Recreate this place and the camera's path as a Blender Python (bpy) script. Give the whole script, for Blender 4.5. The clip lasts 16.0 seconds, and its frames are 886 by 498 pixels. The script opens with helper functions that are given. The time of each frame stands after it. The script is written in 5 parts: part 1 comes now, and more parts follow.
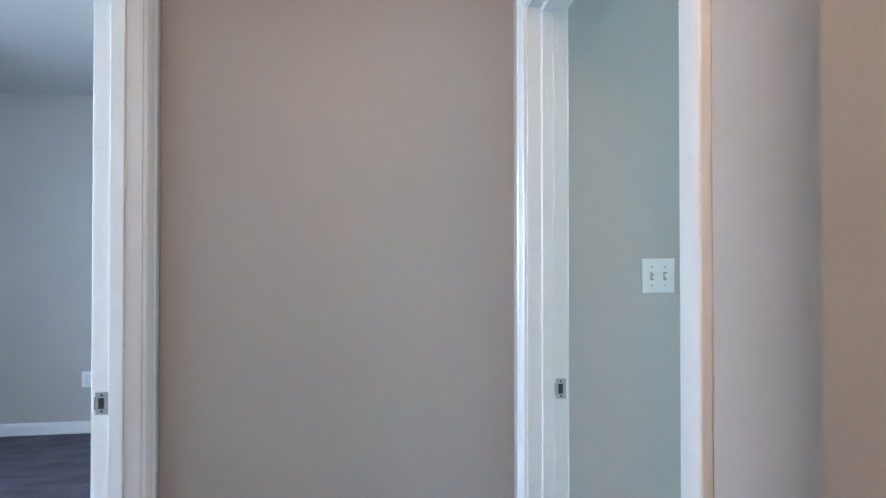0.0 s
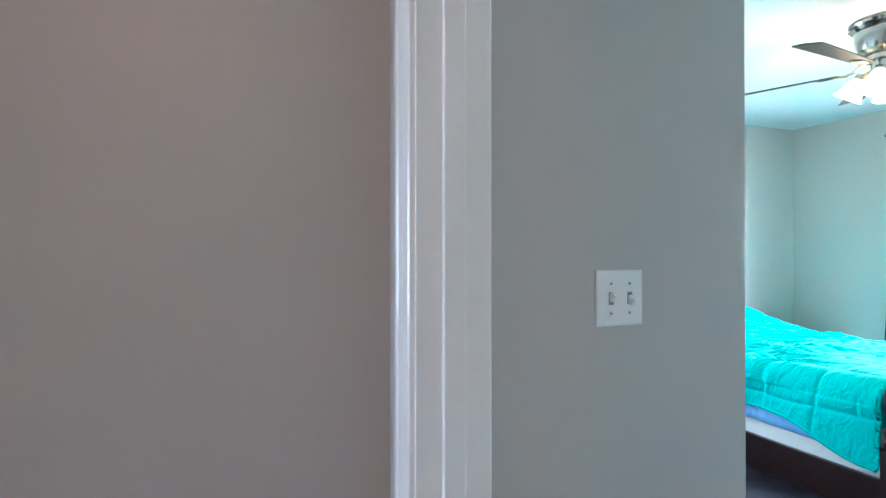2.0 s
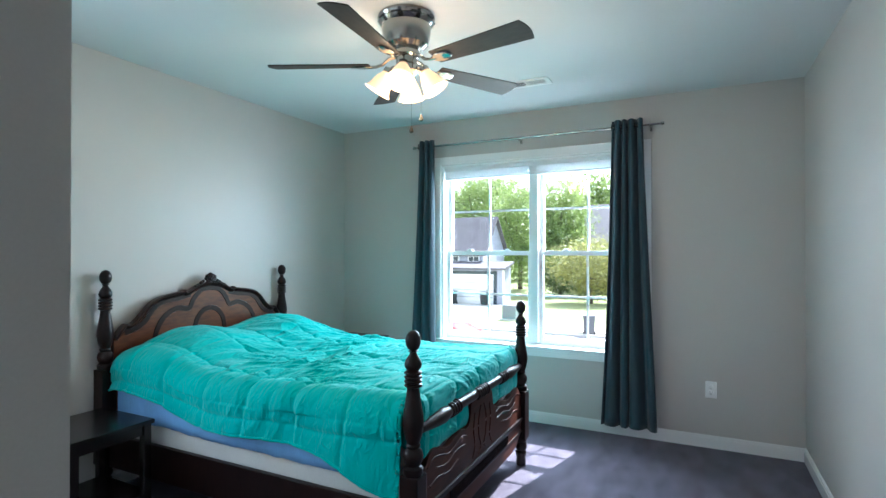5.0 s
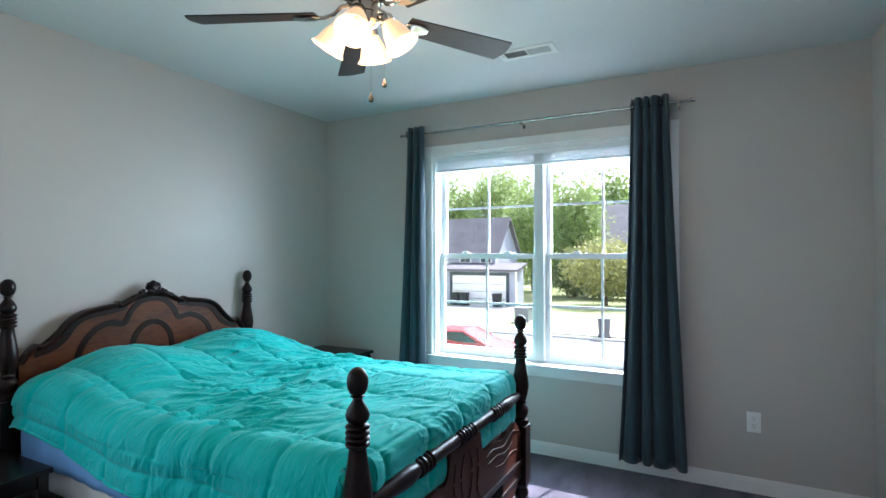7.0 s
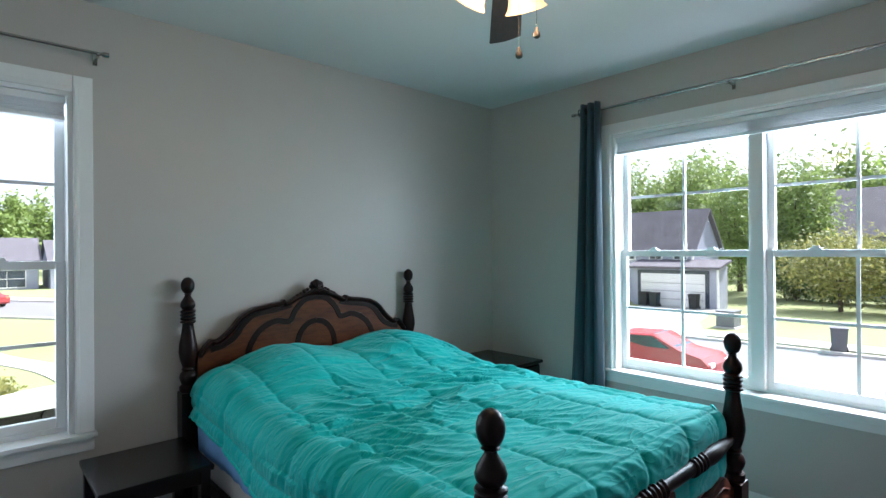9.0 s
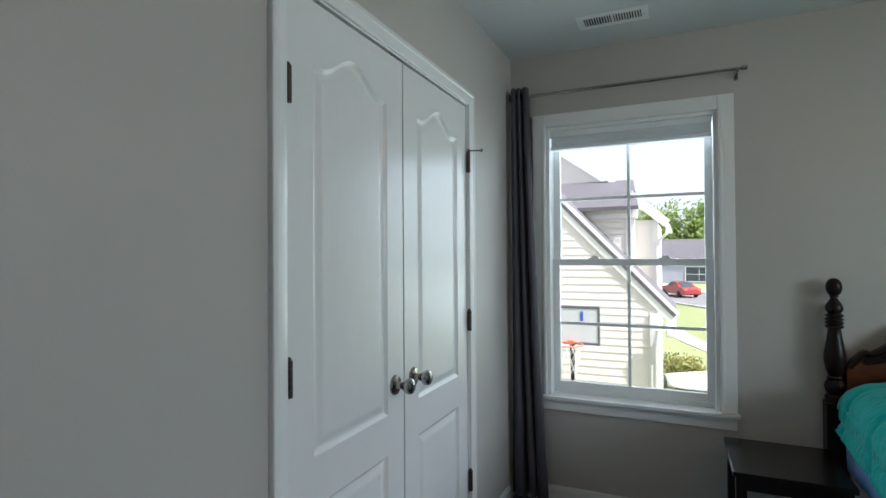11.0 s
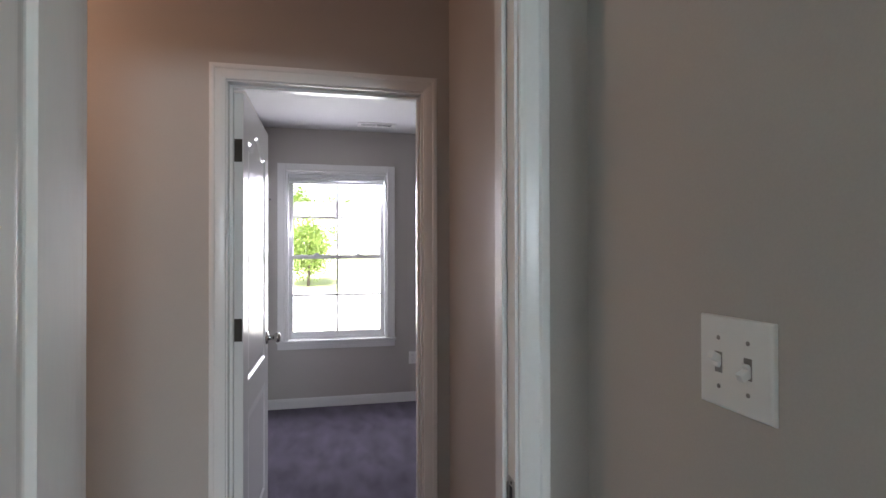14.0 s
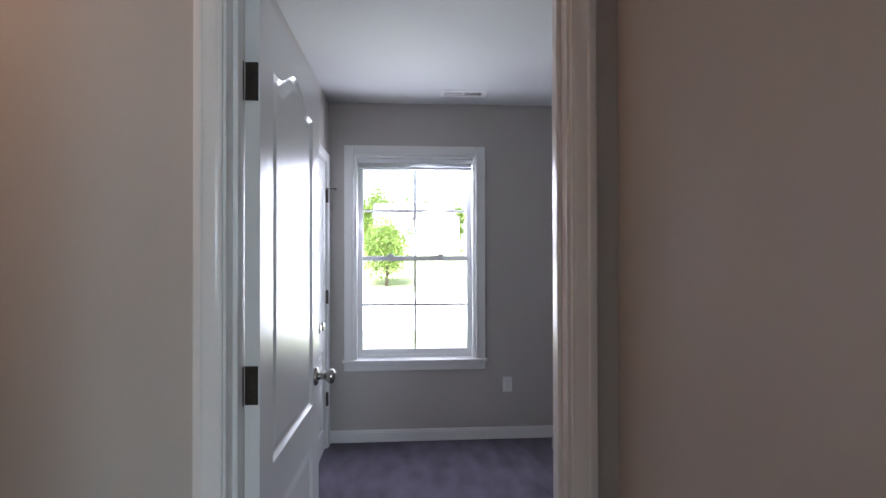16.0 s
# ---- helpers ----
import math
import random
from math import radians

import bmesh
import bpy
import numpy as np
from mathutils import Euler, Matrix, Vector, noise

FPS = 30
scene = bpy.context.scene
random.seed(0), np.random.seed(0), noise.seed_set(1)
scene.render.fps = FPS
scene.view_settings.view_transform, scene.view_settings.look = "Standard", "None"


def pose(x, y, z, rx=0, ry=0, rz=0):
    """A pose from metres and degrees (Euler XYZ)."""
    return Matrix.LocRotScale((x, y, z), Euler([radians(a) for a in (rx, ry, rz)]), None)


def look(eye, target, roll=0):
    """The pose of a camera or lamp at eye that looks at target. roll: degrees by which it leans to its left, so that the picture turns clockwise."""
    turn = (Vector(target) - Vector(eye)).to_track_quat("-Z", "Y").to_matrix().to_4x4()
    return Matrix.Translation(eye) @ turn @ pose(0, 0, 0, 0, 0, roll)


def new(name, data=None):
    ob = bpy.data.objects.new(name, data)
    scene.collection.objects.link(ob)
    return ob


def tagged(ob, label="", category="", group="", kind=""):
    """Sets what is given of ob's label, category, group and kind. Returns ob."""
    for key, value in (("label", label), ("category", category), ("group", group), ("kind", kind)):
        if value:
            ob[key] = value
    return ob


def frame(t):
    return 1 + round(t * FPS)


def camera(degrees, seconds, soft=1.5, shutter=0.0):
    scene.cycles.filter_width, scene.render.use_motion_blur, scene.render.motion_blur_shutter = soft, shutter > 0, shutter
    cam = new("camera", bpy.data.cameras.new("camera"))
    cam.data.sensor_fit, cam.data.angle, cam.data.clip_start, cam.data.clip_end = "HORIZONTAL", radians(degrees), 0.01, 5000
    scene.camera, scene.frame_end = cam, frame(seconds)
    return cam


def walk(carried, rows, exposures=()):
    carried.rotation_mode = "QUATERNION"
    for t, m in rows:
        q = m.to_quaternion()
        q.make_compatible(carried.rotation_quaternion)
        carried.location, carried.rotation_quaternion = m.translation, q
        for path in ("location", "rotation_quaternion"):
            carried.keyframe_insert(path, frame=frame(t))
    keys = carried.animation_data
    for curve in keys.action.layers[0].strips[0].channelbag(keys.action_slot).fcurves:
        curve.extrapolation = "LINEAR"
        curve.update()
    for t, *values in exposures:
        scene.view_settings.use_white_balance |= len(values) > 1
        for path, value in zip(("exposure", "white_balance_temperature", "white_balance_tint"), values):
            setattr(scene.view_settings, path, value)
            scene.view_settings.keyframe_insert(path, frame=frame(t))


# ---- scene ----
cam = camera(81.3, 16.0)
PATH = [
    (0, (0.433, 0.120, 1.303), (0.699, 2.099, 1.323), 0.0),
    (0.5, (0.466, 0.308, 1.310), (0.725, 2.287, 1.330), 0.0),
    (1, (0.471, 0.533, 1.323), (0.839, 2.491, 1.343), 0.0),
    (1.5, (0.543, 0.698, 1.314), (1.040, 2.626, 1.327), 0.0),
    (2, (0.641, 0.829, 1.327), (1.344, 2.701, 1.337), 0.0),
    (2.5, (0.772, 0.928, 1.330), (1.642, 2.729, 1.330), 0.3),
    (3, (0.848, 1.014, 1.338), (2.023, 2.633, 1.357), 0.0),
    (3.5, (0.974, 1.093, 1.34), (2.446, 2.447, 1.35), 0.4),
    (4, (1.128, 1.127, 1.343), (2.781, 2.253, 1.357), 0.1),
    (4.5, (1.273, 1.145, 1.342), (3.02, 2.117, 1.356), 0.0),
    (5, (1.447, 1.209, 1.343), (3.242, 2.091, 1.355), -0.0),
    (5.2, (1.505, 1.231, 1.339), (3.309, 2.096, 1.359), -0.1),
    (7.3, (2.132, 1.365, 1.367), (3.889, 2.321, 1.381), 0.0),
    (7.5, (2.193, 1.436, 1.375), (3.937, 2.415, 1.388), 0.1),
    (8, (2.308, 1.503, 1.37), (3.992, 2.581, 1.389), 0.1),
    (8.2, (2.344, 1.52, 1.368), (3.996, 2.648, 1.383), 0.0),
    (10.5, (2.518, 1.373, 1.355), (2.339, 3.365, 1.379), -0.6),
    (11, (2.561, 1.356, 1.358), (1.738, 3.179, 1.381), -0.4),
    (11.5, (2.545, 1.326, 1.335), (1.291, 2.883, 1.375), -0.1),
    (12, (2.513, 1.271, 1.337), (0.929, 2.492, 1.378), 0.3),
    (12.5, (2.436, 1.226, 1.34), (0.663, 2.152, 1.361), -0.2),
    (13, (2.273, 1.183, 1.358), (0.401, 1.885, 1.377), -0.1),
    (13.5, (2.105, 1.177, 1.367), (0.183, 1.73, 1.383), -0.1),
    (14, (1.879, 1.213, 1.368), (-0.074, 1.643, 1.382), -0.1),
    (14.5, (1.659, 1.234, 1.367), (-0.316, 1.548, 1.384), -0.2),
    (15, (1.415, 1.22, 1.367), (-0.572, 1.443, 1.388), -0.2),
    (15.5, (1.193, 1.206, 1.368), (-0.799, 1.383, 1.389), -0.3),
    (16, (0.944, 1.223, 1.371), (-1.051, 1.362, 1.387), -0.1),
]

EXPOSURES = [(0.0, 3.97, 4900, -1.5), (0.7, 3.85, 4850, -1), (1.5, 3.6, 4950, 1.5), (2.0, 3.42, 5050, 3.5), (2.5, 3.32, 5120, 6), (3.0, 3.15, 5200, 8), (4.0, 2.55, 5400, 7), (5.0, 2.22, 5550, 11), (8.0, 1.62, 5750, 17), (10.5, 1.0, 6050, 15), (11.5, 0.95, 6150, 15), (12.5, 1.15, 6250, 16), (13.5, 2.1, 6400, 17), (14.5, 2.62, 6200, 17), (15.5, 2.45, 5980, 15.5), (16.0, 2.42, 5900, 13)]
walk(cam, [(t, look(eye, target, roll)) for t, eye, target, roll in PATH], EXPOSURES)

# ---- light ----
SUN_WAY = Vector((-0.44, 0.135, -0.60)).normalized()
world = bpy.data.worlds.new("sky")
scene.world = world
world.use_nodes = True
wt = world.node_tree
sky = wt.nodes.new("ShaderNodeTexSky")
sky.sky_type = "NISHITA"
sky.sun_disc = False
sky.sun_elevation = math.asin(-SUN_WAY.z)
sky.sun_rotation = math.atan2(-SUN_WAY.x, -SUN_WAY.y)
sky.dust_density = 2.0
bg = wt.nodes["Background"]
bg.inputs["Strength"].default_value = 0.105
haze = wt.nodes.new("ShaderNodeHueSaturation")
haze.inputs["Saturation"].default_value, haze.inputs["Value"].default_value = 0.35, 1.45
wt.links.new(sky.outputs[0], haze.inputs["Color"])
wt.links.new(haze.outputs[0], bg.inputs[0])
sun = new("sun", bpy.data.lights.new("sun", "SUN"))
sun.data.energy, sun.data.angle, sun.data.color = 5.0, radians(0.5), (1.0, 0.95, 0.88)
sun.matrix_world = look((0, 0, 30), Vector((0, 0, 30)) + SUN_WAY)


def window_lamp(name, m, w, h, power, colour):
    """An area lamp added outside a window, standing in for sky light."""
    lamp = new(name, bpy.data.lights.new(name, "AREA"))
    lamp.data.shape, lamp.data.size, lamp.data.size_y = "RECTANGLE", w, h
    lamp.data.energy, lamp.data.color = power, colour
    lamp.matrix_world = m
    return lamp


def bulb(name, place, power, colour, radius):
    lamp = new(name, bpy.data.lights.new(name, "POINT"))
    lamp.data.energy, lamp.data.color, lamp.data.shadow_soft_size = power, colour, radius
    lamp.location = place
    return lamp


DAY = (0.80, 0.95, 1.0)
window_lamp("east_window_light", look((6.05, 2.377, 1.75), (5.05, 2.42, 0.88)), 1.65, 1.2, 45, DAY)
window_lamp("north_window_light", look((2.31, 4.54, 1.44), (2.31, 2.26, 0.51)), 0.9, 1.35, 5.5, DAY)
window_lamp("west_window_light", look((-3.08, 1.29, 1.38), (-1.16, 1.55, 0.75)), 0.9, 1.35, 7.5, (0.92, 0.89, 1.0))
bulb("hall_bulb", (0.30, -0.32, 2.30), 2.3, (1.0, 0.58, 0.36), 0.15)
for a in (20, 110, 200, 290):
    bulb("fan_bulb", (3.585 + 0.10 * math.cos(radians(a)), 2.455 + 0.10 * math.sin(radians(a)), 2.07), 0.75, (1.0, 0.70, 0.40), 0.03)


# ---- materials ----
def mat(name, colour, rough=0.6, metal=0.0, vary=0.06, scale=3.0, fine=160.0, bump=0.1, depth=0.001, spec=0.5, wear=None, stretch=(1, 1, 1), sheen=0.0, space="Object"):
    m = bpy.data.materials.new(name)
    m.use_nodes = True
    nt = m.node_tree
    b = nt.nodes["Principled BSDF"]
    b.inputs["Roughness"].default_value, b.inputs["Metallic"].default_value = rough, metal
    b.inputs["Specular IOR Level"].default_value = spec
    b.inputs["Sheen Weight"].default_value = sheen
    co = nt.nodes.new("ShaderNodeTexCoord")
    mp = nt.nodes.new("ShaderNodeMapping")
    mp.inputs["Scale"].default_value = stretch
    nt.links.new(co.outputs[space], mp.inputs[0])
    big = nt.nodes.new("ShaderNodeTexNoise")
    big.inputs["Scale"].default_value, big.inputs["Detail"].default_value = scale, 5
    small = nt.nodes.new("ShaderNodeTexNoise")
    small.inputs["Scale"].default_value, small.inputs["Detail"].default_value = fine, 3
    for n in (big, small):
        nt.links.new(mp.outputs[0], n.inputs["Vector"])
    mix = nt.nodes.new("ShaderNodeMath")
    mix.operation = "MULTIPLY_ADD"
    mix.inputs[1].default_value = 0.45
    nt.links.new(small.outputs[0], mix.inputs[0])
    half = nt.nodes.new("ShaderNodeMath")
    half.operation = "MULTIPLY"
    half.inputs[1].default_value = 0.55
    nt.links.new(big.outputs[0], half.inputs[0])
    nt.links.new(half.outputs[0], mix.inputs[2])
    ramp = nt.nodes.new("ShaderNodeValToRGB")
    other = wear or tuple(c * (1 - 2.2 * vary) for c in colour)
    ramp.color_ramp.elements[0].position, ramp.color_ramp.elements[1].position = 0.36, 0.64
    ramp.color_ramp.elements[0].color = (*other, 1)
    ramp.color_ramp.elements[1].color = (*(min(1, c * (1 + vary)) for c in colour), 1)
    nt.links.new(mix.outputs[0], ramp.inputs[0])
    nt.links.new(ramp.outputs[0], b.inputs["Base Color"])
    if bump:
        bp = nt.nodes.new("ShaderNodeBump")
        bp.inputs["Strength"].default_value, bp.inputs["Distance"].default_value = bump, depth
        nt.links.new(small.outputs[0], bp.inputs["Height"])
        nt.links.new(bp.outputs[0], b.inputs["Normal"])
    return m


def glow(name, colour, strength):
    m = bpy.data.materials.new(name)
    m.use_nodes = True
    b = m.node_tree.nodes["Principled BSDF"]
    b.inputs["Base Color"].default_value = (*colour, 1)
    b.inputs["Emission Color"].default_value = (*colour, 1)
    b.inputs["Emission Strength"].default_value = strength
    b.inputs["Roughness"].default_value = 0.35
    return m


def glass_mat():
    m = bpy.data.materials.new("clear_glass")
    m.use_nodes = True
    nt = m.node_tree
    nt.nodes.remove(nt.nodes["Principled BSDF"])
    clear, gloss, mixer = nt.nodes.new("ShaderNodeBsdfTransparent"), nt.nodes.new("ShaderNodeBsdfGlossy"), nt.nodes.new("ShaderNodeMixShader")
    gloss.inputs["Roughness"].default_value = 0.02
    clear.inputs["Color"].default_value = (0.96, 0.98, 0.975, 1)
    fres = nt.nodes.new("ShaderNodeFresnel")
    fres.inputs["IOR"].default_value = 1.3
    nt.links.new(fres.outputs[0], mixer.inputs[0])
    nt.links.new(clear.outputs[0], mixer.inputs[1])
    nt.links.new(gloss.outputs[0], mixer.inputs[2])
    nt.links.new(mixer.outputs[0], nt.nodes["Material Output"].inputs[0])
    return m


WALL = mat("greige_wall_paint", (0.50, 0.475, 0.445), 0.42, vary=0.02, scale=1.3, fine=260, bump=0.12, depth=0.0006, spec=0.34)
CEIL = mat("white_ceiling_paint", (0.66, 0.668, 0.665), 0.75, vary=0.012, scale=1.2, fine=220, bump=0.12, depth=0.0008, spec=0.2)
TRIM = mat("white_semigloss_trim", (0.80, 0.80, 0.79), 0.26, vary=0.012, scale=2.5, fine=90, bump=0.04, depth=0.0004)
DOORP = mat("white_door_paint", (0.78, 0.78, 0.77), 0.27, vary=0.012, scale=2.0, fine=140, bump=0.06, depth=0.0004, stretch=(1, 1, 0.12))
VINYL = mat("white_vinyl", (0.82, 0.83, 0.83), 0.35, vary=0.01, scale=3, fine=60, bump=0.02)
PLATE = mat("white_switch_plastic", (0.84, 0.84, 0.82), 0.3, vary=0.006, scale=8, fine=60, bump=0)
# Near-black paints in the darkness of holes and ducts; strike screws share it.
SLOT = mat("dark_slot", (0.02, 0.02, 0.02), 0.6, vary=0.05)
# Grey puts the shade round white toggles into their slots; screws share it.
SLOTGREY = mat("shaded_toggle_recess", (0.30, 0.29, 0.28), 0.6, vary=0.03)
BLIND = mat("white_blind_slat", (0.80, 0.82, 0.84), 0.5, vary=0.02, scale=6, fine=80, bump=0.05)
NICKEL = mat("satin_nickel", (0.44, 0.42, 0.39), 0.18, metal=1.0, vary=0.05, scale=12, fine=300, bump=0.03)
BRONZE = mat("dark_bronze_hinge", (0.075, 0.064, 0.054), 0.38, metal=0.85, vary=0.12, scale=20, fine=200, bump=0.08)
STEEL = mat("brushed_steel_strike", (0.45, 0.44, 0.42), 0.34, metal=1.0, vary=0.05, scale=20, fine=300, bump=0.03)
CARPET = mat("grey_plush_carpet", (0.150, 0.134, 0.182), 0.95, vary=0.16, scale=7, fine=300, bump=1.0, depth=0.010, spec=0.1, wear=(0.058, 0.050, 0.076), stretch=(0.55, 1.25, 1), sheen=0.2)
MAHOG = mat("mahogany_stain", (0.015, 0.0052, 0.004), 0.32, spec=0.28, vary=0.3, scale=5, fine=60, bump=0.05, depth=0.0006, wear=(0.007, 0.003, 0.003), stretch=(1, 1, 0.25))
BURL = mat("figured_walnut_burl", (0.112, 0.034, 0.011), 0.30, spec=0.4, vary=0.3, scale=5, fine=34, bump=0.04, depth=0.0005, wear=(0.055, 0.017, 0.009), stretch=(0.5, 1, 1.8))
VENEER = mat("walnut_veneer", (0.065, 0.018, 0.009), 0.46, spec=0.25, vary=0.3, scale=4, fine=40, bump=0.04, depth=0.0005, wear=(0.032, 0.011, 0.007), stretch=(0.3, 1, 1.6))
EBONY = mat("black_brown_furniture", (0.012, 0.009, 0.009), 0.24, vary=0.2, scale=5, fine=70, bump=0.05, depth=0.0005)
TEAL = mat("teal_comforter_cotton", (0.012, 0.47, 0.44), 0.75, vary=0.05, scale=5, fine=420, bump=0.15, depth=0.0008, spec=0.15, sheen=0.15)
BLUE = mat("light_blue_sheet", (0.22, 0.42, 0.74), 0.8, vary=0.07, scale=6, fine=400, bump=0.15, spec=0.1)
TICKING = mat("white_quilted_box_spring", (0.70, 0.68, 0.66), 0.8, vary=0.03, scale=8, fine=140, bump=0.5, depth=0.002, spec=0.1)
CURTAIN = mat("slate_curtain_fabric", (0.034, 0.060, 0.076), 0.62, vary=0.06, scale=4, fine=520, bump=0.25, depth=0.0006, spec=0.2, sheen=0.15)
BLADE = mat("dark_walnut_fan_blade", (0.032, 0.024, 0.021), 0.5, vary=0.2, scale=6, fine=60, bump=0.04, spec=0.3, stretch=(0.3, 1, 1))
YELLOW = mat("yellow_painted_resin", (0.60, 0.28, 0.010), 0.4, vary=0.06, scale=12, fine=120, bump=0.15)
SHADE = glow("frosted_glass_shade", (1.0, 0.66, 0.36), 0.20)
CHARCOAL = mat("charcoal_curtain_fabric", (0.070, 0.064, 0.078), 0.65, vary=0.06, scale=4, fine=520, bump=0.25, depth=0.0006, spec=0.2, sheen=0.15)
GLASS = glass_mat()


def rumple(m, scale, stretch, turn, depth, strength):
    """Adds a finer set of soft folds to a cloth's relief."""
    nt = m.node_tree
    co, mp, nz = nt.nodes.new("ShaderNodeTexCoord"), nt.nodes.new("ShaderNodeMapping"), nt.nodes.new("ShaderNodeTexNoise")
    mp.inputs["Rotation"].default_value[2] = radians(turn)
    mp.inputs["Scale"].default_value = stretch
    nz.inputs["Scale"].default_value, nz.inputs["Detail"].default_value = scale, 2
    nz.inputs["Distortion"].default_value = 0.6
    fold = nt.nodes.new("ShaderNodeMath")
    fold.operation = "PINGPONG"
    fold.inputs[1].default_value = 0.5
    bp = nt.nodes.new("ShaderNodeBump")
    bp.inputs["Strength"].default_value, bp.inputs["Distance"].default_value = strength, depth
    nt.links.new(co.outputs["Object"], mp.inputs[0])
    nt.links.new(mp.outputs[0], nz.inputs["Vector"])
    nt.links.new(nz.outputs[0], fold.inputs[0])
    nt.links.new(fold.outputs[0], bp.inputs["Height"])
    b = nt.nodes["Principled BSDF"]
    old = b.inputs["Normal"].links[0].from_socket
    nt.links.new(old, bp.inputs["Normal"])
    nt.links.new(bp.outputs[0], b.inputs["Normal"])


rumple(TEAL, 7.0, (1.0, 3.2, 1.6), 30, 0.030, 0.7)
rumple(BLUE, 9.0, (1.0, 3.0, 0.6), 0, 0.012, 0.6)


def leaf_mat(name, dark, light):
    m = bpy.data.materials.new(name)
    m.use_nodes = True
    nt = m.node_tree
    b = nt.nodes["Principled BSDF"]
    geo, ramp = nt.nodes.new("ShaderNodeNewGeometry"), nt.nodes.new("ShaderNodeValToRGB")
    ramp.color_ramp.elements[0].color, ramp.color_ramp.elements[1].color = (*dark, 1), (*light, 1)
    nt.links.new(geo.outputs["Random Per Island"], ramp.inputs[0])
    nt.links.new(ramp.outputs[0], b.inputs["Base Color"])
    b.inputs["Roughness"].default_value = 0.55
    tr, mx = nt.nodes.new("ShaderNodeBsdfTranslucent"), nt.nodes.new("ShaderNodeMixShader")
    nt.links.new(ramp.outputs[0], tr.inputs["Color"])
    mx.inputs[0].default_value = 0.48
    nt.links.new(b.outputs[0], mx.inputs[1])
    nt.links.new(tr.outputs[0], mx.inputs[2])
    nt.links.new(mx.outputs[0], nt.nodes["Material Output"].inputs[0])
    return m


LEAF = leaf_mat("green_leaves", (0.14, 0.21, 0.05), (0.34, 0.44, 0.12))
LEAFD = leaf_mat("dark_green_leaves", (0.045, 0.085, 0.025), (0.12, 0.19, 0.055))
LEAF2 = leaf_mat("yellow_green_leaves", (0.15, 0.17, 0.04), (0.42, 0.40, 0.12))
BARK = mat("grey_brown_bark", (0.10, 0.075, 0.055), 0.9, vary=0.2, scale=8, fine=60, bump=0.6, depth=0.01)
GRASS = mat("mown_lawn", (0.28, 0.30, 0.15), 0.9, vary=0.2, scale=0.12, fine=9, bump=0.5, depth=0.03, wear=(0.20, 0.228, 0.105), spec=0.1)
# Paler than real asphalt; the glare on it is put into the colour.
ASPHALT = mat("pale_asphalt", (0.21, 0.205, 0.205), 0.9, vary=0.06, scale=0.4, fine=30, bump=0.3, depth=0.004)
CONCRETE = mat("pale_concrete", (0.56, 0.54, 0.50), 0.85, vary=0.06, scale=0.5, fine=25, bump=0.2, depth=0.003)
SIDING = mat("cream_vinyl_siding", (0.80, 0.75, 0.71), 0.5, vary=0.03, scale=1.5, fine=30, bump=0.08)
SIDING2 = mat("blue_grey_siding", (0.36, 0.375, 0.46), 0.6, vary=0.04, scale=1.0, fine=20, bump=0.08)
WHITEX = mat("white_exterior_trim", (0.80, 0.79, 0.78), 0.5, vary=0.02, scale=1.0, fine=20, bump=0.03)
SHINGLE = mat("grey_asphalt_shingles", (0.135, 0.125, 0.14), 0.9, vary=0.12, scale=1.2, fine=22, bump=0.4, depth=0.006)
DARKPANE = mat("dark_house_glass", (0.05, 0.065, 0.085), 0.12, vary=0.1, scale=1, fine=10, bump=0)
REDCAR = mat("red_car_paint", (0.36, 0.05, 0.05), 0.25, vary=0.03, scale=3, fine=40, bump=0)
RUBBER = mat("black_rubber", (0.02, 0.02, 0.02), 0.7, vary=0.1)
BIN = mat("grey_bin_plastic", (0.13, 0.13, 0.15), 0.5, vary=0.06, scale=4, fine=40, bump=0.05)
TANK = mat("weathered_box_metal", (0.16, 0.17, 0.18), 0.6, vary=0.08, scale=3, fine=30, bump=0.1)
ORANGE = mat("orange_rim_paint", (0.72, 0.17, 0.09), 0.4, vary=0.05)
BOARD = mat("translucent_backboard", (0.62, 0.64, 0.66), 0.3, vary=0.03, scale=4, fine=30, bump=0)
BLUEMARK = mat("blue_marking", (0.05, 0.10, 0.50), 0.5, vary=0.03)
TARP = mat("white_boat_cover", (0.74, 0.75, 0.78), 0.6, vary=0.04, scale=3, fine=50, bump=0.3, depth=0.003)

# ---- mesh helpers ----
def mesh_of(name, bm, material, smooth=None):
    bmesh.ops.recalc_face_normals(bm, faces=bm.faces)
    me = bpy.data.meshes.new(name)
    bm.to_mesh(me)
    bm.free()
    if material:
        me.materials.append(material)
    if smooth is not None:
        for p in me.polygons:
            p.use_smooth = True
        me.set_sharp_from_angle(angle=radians(smooth))
    return me


def part(name, bm, material, parent, label="", smooth=None, m=None):
    ob = new(name, mesh_of(name, bm, material, smooth))
    ob.parent = parent
    if m is not None:
        ob.matrix_basis = m
    if label:
        ob["label"] = label
    return ob


def thing(name, m, label, category, group="", kind=""):
    ob = new(name)
    ob.empty_display_size = 0.1
    ob.matrix_basis = m
    return tagged(ob, label, category, group, kind)


